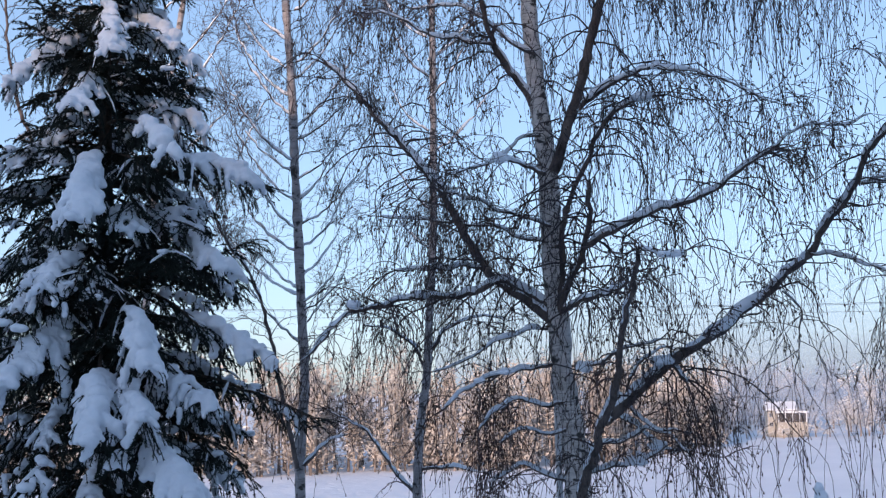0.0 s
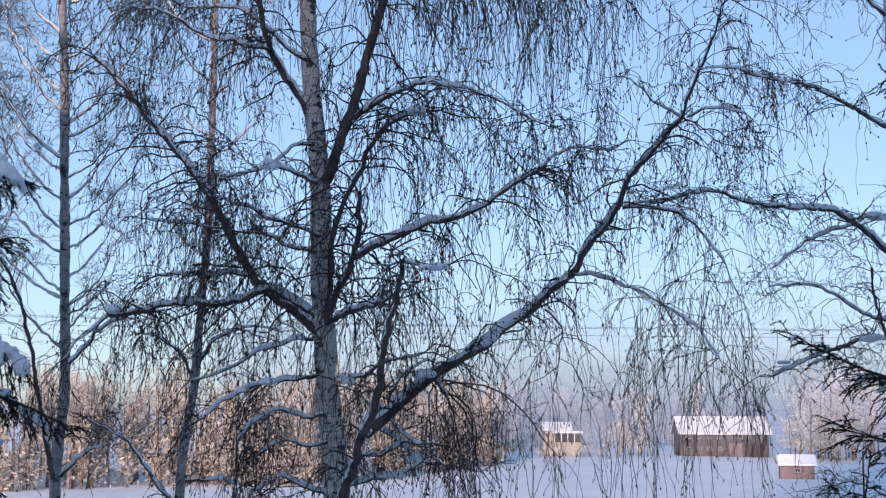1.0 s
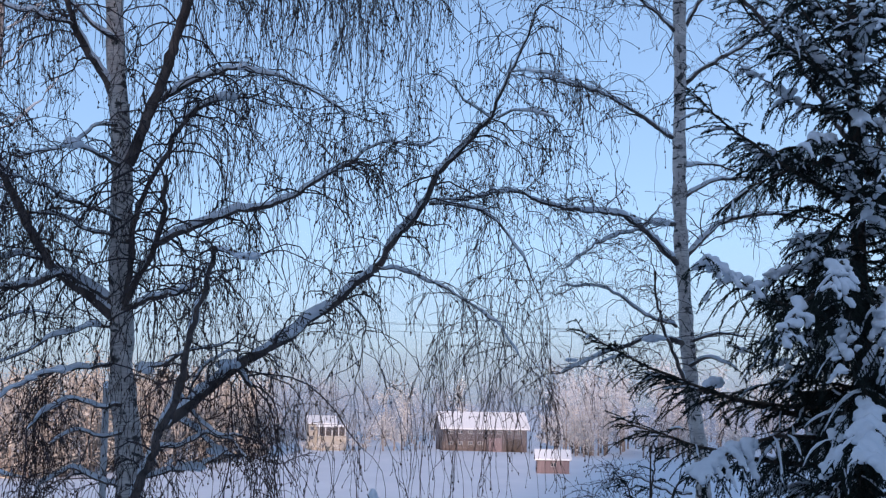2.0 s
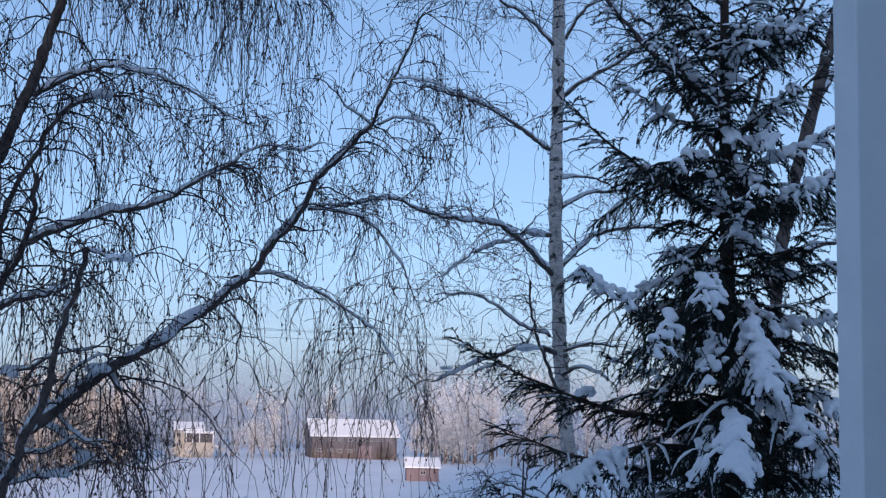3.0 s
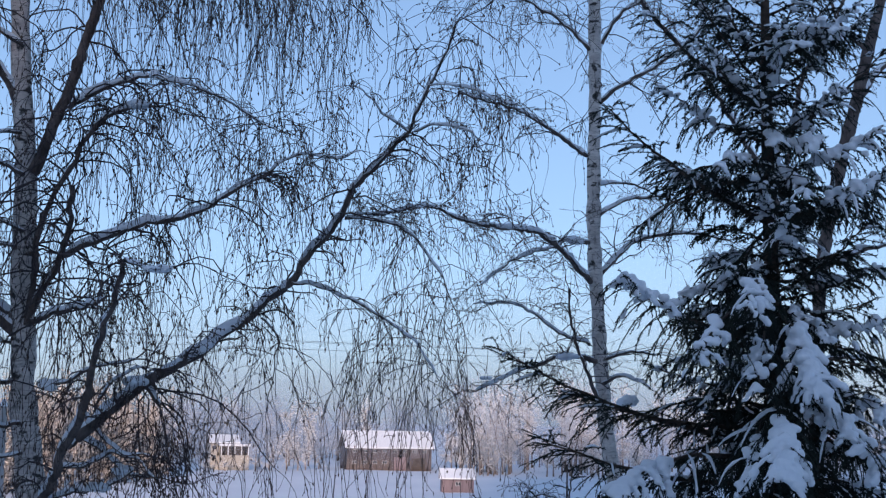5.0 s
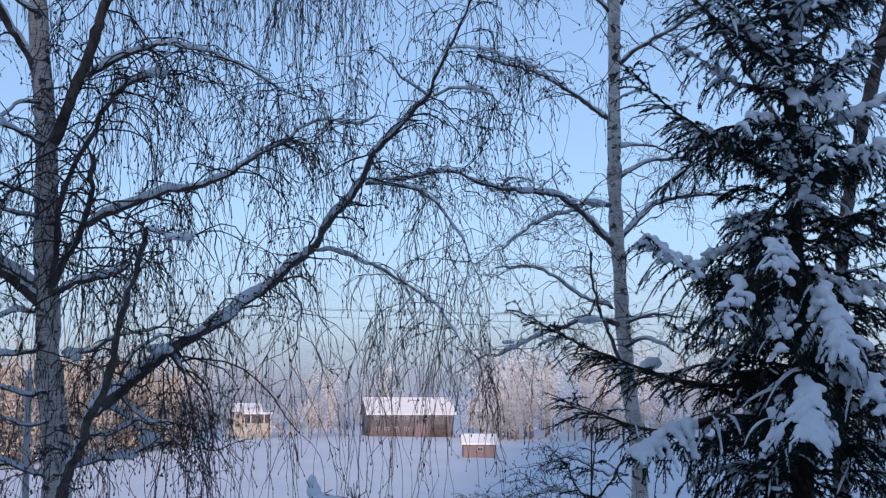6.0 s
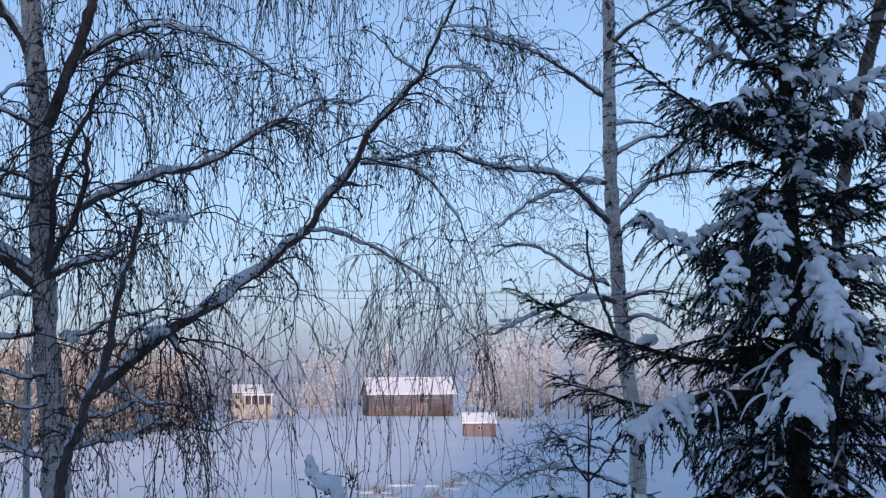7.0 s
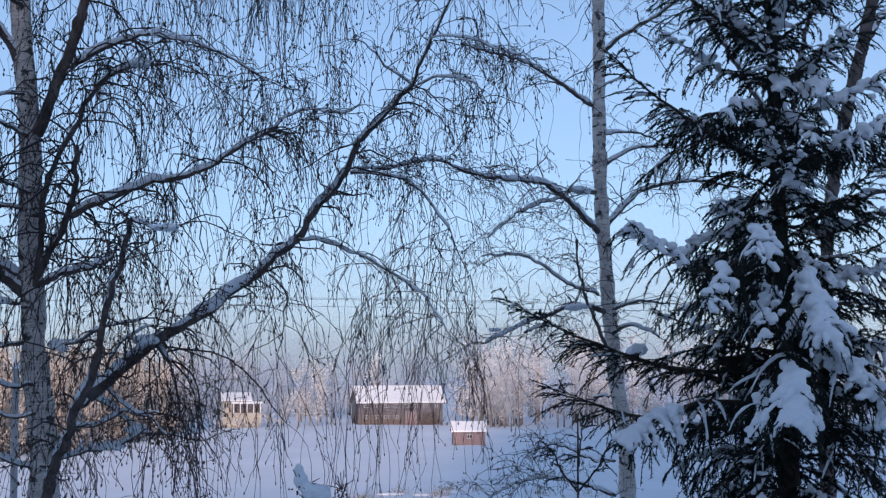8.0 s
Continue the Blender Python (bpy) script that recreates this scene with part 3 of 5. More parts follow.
limb(right_birch, "limb", 0.027, 0.007, (8.18, 17.20, 10.92), (7.65, 17.07, 11.04), (7.01, 16.93, 11.37), (6.32, 16.80, 11.36))
limb(right_birch, "limb", 0.030, 0.019, (8.13, 16.90, 10.19), (7.84, 16.83, 10.74), (7.67, 16.77, 11.25), (7.62, 16.70, 11.60))
limb(right_birch, "limb", 0.031, 0.012, (8.31, 17.10, 10.69), (8.72, 17.15, 10.82), (9.19, 17.20, 10.81))
limb(right_birch, "limb", 0.031, 0.011, (8.31, 17.10, 10.39), (8.54, 16.90, 10.50), (8.82, 16.70, 10.32))
limb(right_birch, "limb", 0.036, 0.011, (8.15, 17.20, 16.11), (7.60, 17.13, 16.50), (6.97, 17.07, 16.30), (6.46, 17.00, 15.79), hang=1.8)

limb(right_birch, "limb", 0.027, 0.006, (8.37, 17.20, 8.22), (7.58, 16.73, 8.44), (6.86, 16.25, 8.56), (6.18, 15.78, 8.48), (5.71, 15.30, 8.38), hang=0.5)
limb(right_birch, "limb", 0.023, 0.007, (8.37, 17.20, 8.67), (7.75, 16.73, 8.75), (7.06, 16.27, 8.97), (6.41, 15.80, 8.80), hang=0.5)
limb(far_right_birch, "trunk", 0.115, 0.088, (12.79, 18.60, 8.62), (12.85, 18.60, 10.39), (12.96, 18.60, 12.20), (13.31, 18.60, 13.80), (13.80, 18.60, 15.38), (14.32, 18.60, 17.11), (14.82, 18.60, 18.71))
limb(far_right_birch, "limb", 0.063, 0.034, (12.65, 18.40, 11.98), (11.92, 18.32, 13.45), (11.15, 18.24, 14.53), (10.40, 18.16, 15.41), (9.56, 18.08, 16.08), (9.03, 18.00, 16.69))
limb(far_right_birch, "limb", 0.055, 0.023, (13.01, 18.60, 12.38), (13.47, 18.40, 12.62), (13.87, 18.20, 12.76), (14.61, 18.00, 12.93))
limb(far_right_birch, "limb", 0.061, 0.034, (13.68, 18.60, 15.07), (14.19, 18.50, 15.79), (14.76, 18.40, 16.22), (15.58, 18.30, 16.80))
limb(far_right_birch, "limb", 0.059, 0.033, (12.22, 18.60, 13.24), (12.68, 18.60, 15.44), (13.37, 18.60, 16.58), (13.85, 18.60, 17.64))
limb(far_right_birch, "limb", 0.048, 0.023, (14.04, 18.60, 16.09), (13.36, 18.45, 16.44), (12.93, 18.30, 17.11))
limb(far_right_birch, "limb", 0.041, 0.018, (12.88, 18.60, 10.92), (13.62, 18.50, 10.95), (14.20, 18.40, 10.51), (14.79, 18.30, 10.53))

limb(left_birch, "trunk", 0.086, 0.056, (-3.15, 20.60, 8.18), (-3.15, 20.60, 9.06), (-3.08, 20.60, 9.91), (-3.08, 20.60, 10.42), (-3.13, 20.60, 11.46), (-3.16, 20.60, 12.33), (-3.21, 20.60, 13.39), (-3.26, 20.60, 14.74), (-3.35, 20.60, 16.10), (-3.42, 20.60, 17.49))
limb(left_birch, "limb", 0.051, 0.017, (-3.16, 20.40, 8.78), (-3.33, 20.28, 9.74), (-3.54, 20.16, 10.92), (-3.78, 20.04, 11.67), (-4.10, 19.92, 12.16), (-4.42, 19.80, 12.83))
limb(left_birch, "limb", 0.030, 0.013, (-3.07, 20.60, 10.42), (-2.73, 20.40, 10.71), (-2.45, 20.20, 11.00), (-1.83, 20.00, 11.23))
limb(left_birch, "limb", 0.034, 0.009, (-3.08, 20.50, 8.81), (-2.73, 20.50, 9.15), (-2.39, 20.50, 9.27))
limb(left_birch, "limb", 0.017, 0.005, (-3.12, 20.60, 11.16), (-2.79, 20.33, 11.29), (-2.44, 20.07, 11.55), (-2.23, 19.80, 11.90))
limb(left_birch, "limb", 0.017, 0.005, (-3.13, 20.60, 11.71), (-2.95, 20.87, 11.91), (-2.74, 21.13, 12.25), (-2.54, 21.40, 12.72))
limb(left_birch, "limb", 0.017, 0.005, (-3.15, 20.60, 12.49), (-2.73, 20.68, 12.77), (-2.28, 20.76, 13.28), (-1.99, 20.84, 13.96))
limb(left_birch, "limb", 0.018, 0.005, (-3.16, 20.60, 13.25), (-2.86, 20.44, 13.37), (-2.55, 20.28, 13.62), (-2.23, 20.12, 13.95))
limb(left_birch, "limb", 0.018, 0.006, (-3.18, 20.60, 14.06), (-2.76, 20.81, 14.53), (-2.31, 21.03, 15.38), (-2.05, 21.24, 16.51))
limb(left_birch, "limb", 0.018, 0.005, (-3.20, 20.60, 15.08), (-2.87, 20.52, 15.32), (-2.53, 20.44, 15.78), (-2.20, 20.36, 16.38))
limb(left_birch, "limb", 0.017, 0.005, (-3.16, 20.60, 11.41), (-3.66, 20.87, 11.67), (-4.20, 21.13, 12.14), (-4.71, 21.40, 12.78))
limb(left_birch, "limb", 0.017, 0.005, (-3.17, 20.60, 12.08), (-3.49, 20.49, 12.27), (-3.83, 20.39, 12.62), (-4.00, 20.28, 13.08))
limb(left_birch, "limb", 0.017, 0.005, (-3.18, 20.60, 12.84), (-3.69, 20.79, 13.30), (-4.24, 20.97, 14.13), (-4.64, 21.16, 15.25))
limb(left_birch, "limb", 0.018, 0.005, (-3.19, 20.60, 13.49), (-3.59, 20.33, 13.79), (-4.00, 20.07, 14.37), (-4.40, 19.80, 15.15))
limb(left_birch, "limb", 0.018, 0.005, (-3.21, 20.60, 14.51), (-3.59, 20.71, 14.79), (-3.99, 20.81, 15.28), (-4.31, 20.92, 15.92))
limb(left_birch, "limb", 0.018, 0.005, (-3.23, 20.60, 15.41), (-3.49, 20.63, 15.59), (-3.78, 20.65, 15.91), (-3.93, 20.68, 16.34))
limb(left_birch, "limb", 0.017, 0.005, (-3.12, 20.60, 10.95), (-2.98, 20.76, 11.10), (-2.83, 20.92, 11.36), (-2.72, 21.08, 11.72))
limb(left_birch, "limb", 0.017, 0.005, (-3.13, 20.60, 11.28), (-2.83, 20.39, 11.44), (-2.52, 20.17, 11.73), (-2.33, 19.96, 12.12))
limb(left_birch, "limb", 0.017, 0.005, (-3.14, 20.60, 12.14), (-2.94, 20.84, 12.32), (-2.72, 21.08, 12.63), (-2.60, 21.32, 13.04))
limb(left_birch, "limb", 0.017, 0.005, (-3.16, 20.60, 12.89), (-2.93, 20.65, 13.11), (-2.70, 20.71, 13.51), (-2.51, 20.76, 14.03))
limb(left_birch, "limb", 0.018, 0.005, (-3.18, 20.60, 13.85), (-2.80, 20.47, 14.02), (-2.41, 20.33, 14.34), (-2.17, 20.20, 14.78))
limb(left_birch, "limb", 0.018, 0.005, (-3.19, 20.60, 14.86), (-2.90, 20.76, 15.17), (-2.59, 20.92, 15.71), (-2.39, 21.08, 16.43))
limb(left_birch, "limb", 0.018, 0.005, (-3.21, 20.60, 15.95), (-2.96, 20.36, 16.02), (-2.71, 20.12, 16.21), (-2.48, 19.88, 16.49))
limb(left_birch, "limb", 0.017, 0.005, (-3.13, 20.60, 10.66), (-3.65, 20.44, 11.19), (-4.21, 20.28, 12.14), (-4.79, 20.12, 13.40))
limb(left_birch, "limb", 0.017, 0.005, (-3.15, 20.60, 11.52), (-3.46, 20.81, 11.71), (-3.80, 21.03, 12.05), (-4.14, 21.24, 12.50))
limb(left_birch, "limb", 0.017, 0.005, (-3.17, 20.60, 12.41), (-3.51, 20.36, 12.76), (-3.88, 20.12, 13.41), (-4.23, 19.88, 14.28))
limb(left_birch, "limb", 0.018, 0.005, (-3.18, 20.60, 13.33), (-3.57, 20.73, 13.57), (-4.00, 20.87, 14.00), (-4.26, 21.00, 14.56))
limb(left_birch, "limb", 0.018, 0.005, (-3.20, 20.60, 14.18), (-3.58, 20.55, 14.56), (-4.00, 20.49, 15.25), (-4.21, 20.44, 16.18))
limb(left_birch, "limb", 0.018, 0.006, (-3.21, 20.60, 14.97), (-3.55, 20.84, 15.20), (-3.91, 21.08, 15.58), (-4.20, 21.32, 16.07))

limb(back_birch, "trunk", 0.071, 0.044, (-1.32, 20.20, 8.21), (-1.25, 20.20, 9.40), (-1.15, 20.20, 10.07), (-1.09, 20.20, 11.08), (-1.01, 20.20, 12.44), (-0.98, 20.20, 14.62), (-0.98, 20.20, 15.95), (-0.97, 20.20, 17.04))
limb(back_birch, "limb", 0.033, 0.012, (-1.36, 20.20, 8.41), (-1.63, 20.00, 8.75), (-2.02, 19.80, 9.33), (-2.57, 19.60, 9.66))
limb(back_birch, "limb", 0.034, 0.008, (-1.15, 20.20, 10.15), (-1.33, 20.13, 10.57), (-1.66, 20.07, 10.82), (-2.07, 20.00, 10.90))
limb(back_birch, "limb", 0.034, 0.008, (-1.10, 20.20, 10.49), (-0.83, 20.13, 10.82), (-0.40, 20.07, 10.98), (0.02, 20.00, 10.96))
limb(back_birch, "limb", 0.033, 0.012, (-1.28, 20.20, 8.74), (-0.81, 20.00, 8.79), (-0.30, 19.80, 8.72))
limb(back_birch, "limb", 0.017, 0.005, (-1.04, 20.20, 11.21), (-0.77, 19.93, 11.33), (-0.49, 19.67, 11.55), (-0.28, 19.40, 11.84))
limb(back_birch, "limb", 0.017, 0.005, (-1.05, 20.20, 12.63), (-0.84, 20.47, 12.80), (-0.61, 20.73, 13.07), (-0.48, 21.00, 13.43))
limb(back_birch, "limb", 0.017, 0.005, (-1.06, 20.20, 13.50), (-0.72, 20.28, 13.72), (-0.36, 20.36, 14.11), (-0.08, 20.44, 14.62))
limb(back_birch, "limb", 0.017, 0.005, (-1.06, 20.20, 14.35), (-0.80, 20.04, 14.55), (-0.53, 19.88, 14.96), (-0.32, 19.72, 15.51))
limb(back_birch, "limb", 0.017, 0.005, (-1.06, 20.20, 14.93), (-0.71, 20.41, 15.26), (-0.33, 20.63, 15.82), (-0.03, 20.84, 16.56))
limb(back_birch, "limb", 0.017, 0.005, (-1.05, 20.20, 12.04), (-1.32, 20.47, 12.24), (-1.62, 20.73, 12.60), (-1.85, 21.00, 13.07))
limb(back_birch, "limb", 0.017, 0.005, (-1.05, 20.20, 12.64), (-1.28, 20.09, 12.86), (-1.53, 19.99, 13.26), (-1.72, 19.88, 13.80))
limb(back_birch, "limb", 0.017, 0.005, (-1.06, 20.20, 13.85), (-1.27, 20.39, 14.02), (-1.51, 20.57, 14.29), (-1.66, 20.76, 14.65))
limb(back_birch, "limb", 0.017, 0.005, (-1.06, 20.20, 14.69), (-1.28, 19.93, 14.85), (-1.50, 19.67, 15.19), (-1.60, 19.40, 15.66))
limb(back_birch, "limb", 0.017, 0.005, (-1.07, 20.20, 15.29), (-1.49, 20.31, 15.65), (-1.95, 20.41, 16.30), (-2.30, 20.52, 17.15))

limb(side_birch, "trunk", 0.082, 0.048, (-6.85, 24.00, 7.88), (-6.72, 24.00, 10.95), (-6.53, 24.00, 13.56), (-6.27, 24.00, 15.70), (-6.01, 24.00, 17.32), (-5.80, 24.00, 18.86))
limb(side_birch, "limb", 0.021, 0.006, (-6.36, 24.00, 12.66), (-5.66, 23.73, 13.12), (-4.93, 23.47, 13.98), (-4.28, 23.20, 15.12))
limb(side_birch, "limb", 0.021, 0.007, (-6.37, 24.00, 14.24), (-5.97, 24.27, 14.54), (-5.52, 24.53, 15.07), (-5.08, 24.80, 15.77))
limb(side_birch, "limb", 0.021, 0.006, (-6.38, 24.00, 15.25), (-5.77, 24.08, 15.86), (-5.11, 24.16, 16.98), (-4.55, 24.24, 18.49))
limb(side_birch, "limb", 0.021, 0.006, (-6.38, 24.00, 15.97), (-5.74, 23.84, 16.39), (-5.07, 23.68, 17.21), (-4.54, 23.52, 18.32))
limb(side_birch, "limb", 0.021, 0.007, (-6.39, 24.00, 17.14), (-5.91, 24.21, 17.65), (-5.38, 24.43, 18.57), (-4.83, 24.64, 19.79))
limb(side_birch, "limb", 0.021, 0.007, (-6.41, 24.00, 12.78), (-7.21, 24.27, 13.21), (-8.07, 24.53, 13.97), (-9.00, 24.80, 14.98))
limb(side_birch, "limb", 0.021, 0.006, (-6.42, 24.00, 14.09), (-6.98, 23.89, 14.40), (-7.57, 23.79, 14.95), (-7.89, 23.68, 15.67))
limb(side_birch, "limb", 0.021, 0.007, (-6.44, 24.00, 15.84), (-7.22, 24.19, 16.51), (-8.08, 24.37, 17.71), (-8.64, 24.56, 19.31))
limb(side_birch, "limb", 0.021, 0.006, (-6.44, 24.00, 16.55), (-6.94, 23.73, 16.95), (-7.46, 23.47, 17.71), (-8.00, 23.20, 18.73))
limb(side_birch, "limb", 0.047, 0.021, (-8.66, 23.50, 14.50), (-9.00, 23.50, 15.36), (-9.19, 23.50, 16.33), (-9.26, 23.50, 17.31), (-9.34, 23.50, 18.19))

shoots(main_birch, 15.0, 0.95, 1.15, 4.8, 11, 1.27)
shoots(right_birch, 13.0, 1.0, 0.7, 3.8, 12, 1.15, 0.45, 1.3, 0.1, 0.6)
shoots(far_right_birch, 3.5, 0.7, 0.5, 3.0, 13, 1.4, 0.6)
shoots(left_birch, 8.5, 0.85, 0.6, 6.0, 14, 1.15, 0.12, 0.5, 0.5, 0.25)
shoots(back_birch, 7.0, 0.8, 0.75, 5.0, 15, 1.3, 0.5, 0.7, 0.1, 0.5)
shoots(side_birch, 5.0, 0.9, 0.6, 3.5, 16, 1.4, 0.12, 0.5, 0.5, 0.2)


# ---- spruces ----
def needles(P, per_metre, length, width):
    """Needles all round polylines P [n, k, 3]: thin triangles."""
    seg = np.linalg.norm(np.diff(P, axis=1), axis=2)
    cnt = seg.sum(axis=1) * per_metre
    n, k = P.shape[:2]
    m = np.maximum(3, cnt.astype(int))
    who = np.repeat(np.arange(n), m)
    u = rng.random(len(who)) * (k - 1) * 0.999
    i = u.astype(int)
    f = (u - i)[:, None]
    A, B = P[who, i], P[who, i + 1]
    root = A + (B - A) * f
    T = norm(B - A)
    side = norm(np.cross(T, rng.normal(0, 1, T.shape)))
    d = norm(T * 0.75 + side)
    w = norm(np.cross(d, rng.normal(0, 1, T.shape))) * width / 2
    ln = length * (0.7 + 0.5 * rng.random(len(who)))[:, None]
    V = np.stack([root - w, root + w, root + d * ln], axis=1).reshape(-1, 3)
    return V, np.arange(len(V)).reshape(-1, 3)


def snow_pad(parent, spheres, voxel):
    """A soft mass of snow out of many rounded lumps, merged into one skin."""
    bm = bmesh.new()
    bmesh.ops.create_icosphere(bm, subdivisions=2, radius=1.0)
    ico = np.array([v.co[:] for v in bm.verts])
    fac = np.array([[v.index for v in f.verts] for f in bm.faces])
    bm.free()
    C, S = np.array([s[0] for s in spheres]), np.array([s[1] for s in spheres])
    V = (C[:, None] + ico * S[:, None]).reshape(-1, 3)
    Fs = (np.arange(len(C))[:, None, None] * len(ico) + fac).reshape(-1, 3)
    ob = piece("snow", V, Fs, SNOW, parent, "thick soft pad of fresh snow")
    md = ob.modifiers.new("skin", "REMESH")
    md.mode, md.voxel_size, md.use_smooth_shade = "VOXEL", voxel, True
    dm = ob.modifiers.new("crumble", "DISPLACE")
    dm.texture, dm.strength, dm.mid_level = CRUMBLE, 0.03, 0.5
    sm = ob.modifiers.new("soft", "SMOOTH")
    sm.factor, sm.iterations = 0.5, 1
    return ob


def clusters(lumps):
    """The lumps in groups that touch; single crumbs are left out."""
    C, R = np.array([q[0] for q in lumps]), np.array([max(q[1]) for q in lumps])
    near = np.linalg.norm(C[:, None] - C[None], axis=2) < 0.8 * (R[:, None] + R[None])
    left, out = set(range(len(lumps))), []
    while left:
        todo, got = [left.pop()], []
        while todo:
            i = todo.pop()
            got.append(i)
            for j in [q for q in left if near[i, q]]:
                left.remove(j)
                todo.append(j)
        if len(got) > 2:
            out.append([lumps[i] for i in sorted(got)])
    return out


def bough(owner, root_z, tip, snow, dense=1.0, coarse=False):
    """One spruce branch from the trunk to its tip: axis, side twigs, needles, and the snow it carries."""
    x, y = owner["axis"]
    a, b = np.array([x, y, root_z]), np.array(tip, float)
    out = b - a
    L = np.linalg.norm(out)
    flat = norm(np.array([out[0], out[1], 0.0]))
    across = np.array([-flat[1], flat[0], 0.0])
    k = 14
    u = np.linspace(0, 1, k)[:, None]
    arch = L * (0.10 if out[2] < 0.1 else -0.06)
    axis = a + out * u + np.array([0, 0, 1.0]) * arch * 4 * u * (1 - u) * (0.7 + 0.3 * u)
    axis += rng.normal(0, 0.012, axis.shape) * u
    V1, F1 = tubes(axis[None], (0.006 + 0.011 * L * (1 - u[:, 0]))[None], 5)
    # side twigs in a flat fan
    n = int(L * 17 * dense) + (3 if dense < 0.35 else 6)
    s = 0.12 + 0.88 * (np.arange(n) + rng.random(n)) / n
    sgn = np.where(np.arange(n) % 2 == 0, 1.0, -1.0)
    f = s * (k - 1) * 0.999
    i = f.astype(int)
    root = axis[i] + (axis[i + 1] - axis[i]) * (f - i)[:, None]
    T = norm(axis[i + 1] - axis[i])
    D = T * 0.75 + across * (sgn * (0.75 + 0.3 * rng.random(n)))[:, None] + rng.normal(0, 0.27, (n, 3)) + np.array([0, 0, -0.15])
    ln = (0.10 + 0.40 * min(L, 1.8) / 1.8 * np.sin(np.pi * np.clip(1.02 - s, 0, 1) ** 0.75)) * (0.7 + 0.5 * rng.random(n))
    ln = ln * (1.25 if snow >= 0.8 else 1.0)
    droop = 1.8 if snow >= 0.8 else 1.4 if snow > 0.5 else 0.9
    P = grow(root, D, ln, 6, droop * 1.6, 0.07)
    P = np.concatenate([P, grow(axis[-3:-2], (axis[-1] - axis[-3])[None], np.array([np.linalg.norm(axis[-1] - axis[-3]) + 0.08]), 6, 0.3, 0.05)])
    # second order twigs
    n2 = int(len(P) * 2.4)
    pk, at = rng.integers(0, len(P), n2), rng.integers(1, 6, n2)
    T2 = norm(P[pk, at] - P[pk, at - 1])
    D2 = T2 + np.cross(T2, np.array([0, 0, 1.0])) * rng.choice([-0.9, 0.9], n2)[:, None] + rng.normal(0, 0.2, (n2, 3))
    P2 = grow(P[pk, at], D2, 0.07 + 0.13 * rng.random(n2), 4, droop * 4, 0.08)
    V2, F2 = tubes(P, np.full(P.shape[:2], 0.0055), 3)
    V3, F3 = tubes(P2, np.full(P2.shape[:2], 0.0045), 3)
    V4, F4 = needles(P, 80, 0.036, 0.015) if coarse else needles(P, 150, 0.028, 0.0105)
    V5, F5 = needles(P2, 80, 0.034, 0.015) if coarse else needles(P2, 140, 0.026, 0.0105)
    dusted = P[rng.random(len(P)) < (0.05 + 0.3 * snow if snow < 0.55 else 0.1)] + np.array([0, 0, 0.014])
    V6, F6 = tubes(dusted, np.tile(np.array([0.006, 0.013, 0.015, 0.014, 0.012, 0.004]), (len(dusted), 1)) * (0.6 + 0.8 * rng.random((len(dusted), 6))), 5)
    o2, o3, o4, o5, o6 = np.cumsum([len(V1), len(V2), len(V3), len(V4), len(V5)])
    faces = (F1.tolist() + (F2 + o2).tolist() + (F3 + o3).tolist() + (F4 + o4).tolist() + (F5 + o5).tolist() + (F6 + o6).tolist())
    slots = [0] * len(F1) + [1] * (len(faces) - len(F1) - len(F6)) + [2] * len(F6)
    br = piece("branch", np.vstack([V1, V2, V3, V4, V5, V6]), faces, [SPRUCE_BARK, NEEDLE, SNOW], owner, smooth=False, slots=slots)
    if snow < 0.12:
        return br
    lumps = []
    w = min(1.3, snow)
    big = owner["snow_size"]
    if w > 0.55:
        start = max(0.3, 1 - (0.45 + 0.55 * w) / L)
        for q in range(int(start * (k - 1)), k):
            r = big * w * (0.48 + 0.42 * math.sin(math.pi * min(1, (q / (k - 1) - start) / (1 - start) * 0.8 + 0.15))) * (0.7 + 0.6 * rng.random())
            for g in (0.0, 0.5):
                p = axis[q] + (axis[q - 1] - axis[q]) * g + rng.normal(0, 0.028, 3)
                lumps.append((p + np.array([0, 0, r * 0.45]), (r * 1.05, r * 1.05, r * 0.75)))
        for q in range(len(P) - 1):
            if s[q] < start or rng.random() > 0.45 + 0.3 * w:
                continue
            end = rng.integers(3, 7)
            fat = 0.75 + 0.6 * rng.random()
            for m in range(1, end):
                r = big * w * fat * (0.58 - 0.05 * m) * (0.75 + 0.5 * rng.random())
                for g in (0.0, 0.5):
                    p = P[q, m] + (P[q, m - 1] - P[q, m]) * g + rng.normal(0, 0.01, 3)
                    lumps.append((p + np.array([0, 0, r * 0.3]), (r, r, r * 0.95)))
    else:
        for q in range(int(2 + 6 * w)):
            j, m = rng.integers(0, len(P)), rng.integers(1, 5)
            for z in range(3):
                r = big * (0.38 + 0.4 * w) * (0.7 + 0.5 * rng.random())
                p = P[j, m] + rng.normal(0, 0.035, 3) * np.array([1, 1, 0.2])
                lumps.append((p + np.array([0, 0, r * 0.5]), (r * 1.2, r * 1.2, r * 0.7)))
    for group in clusters(lumps):
        snow_pad(br, group, 0.02)
    return br


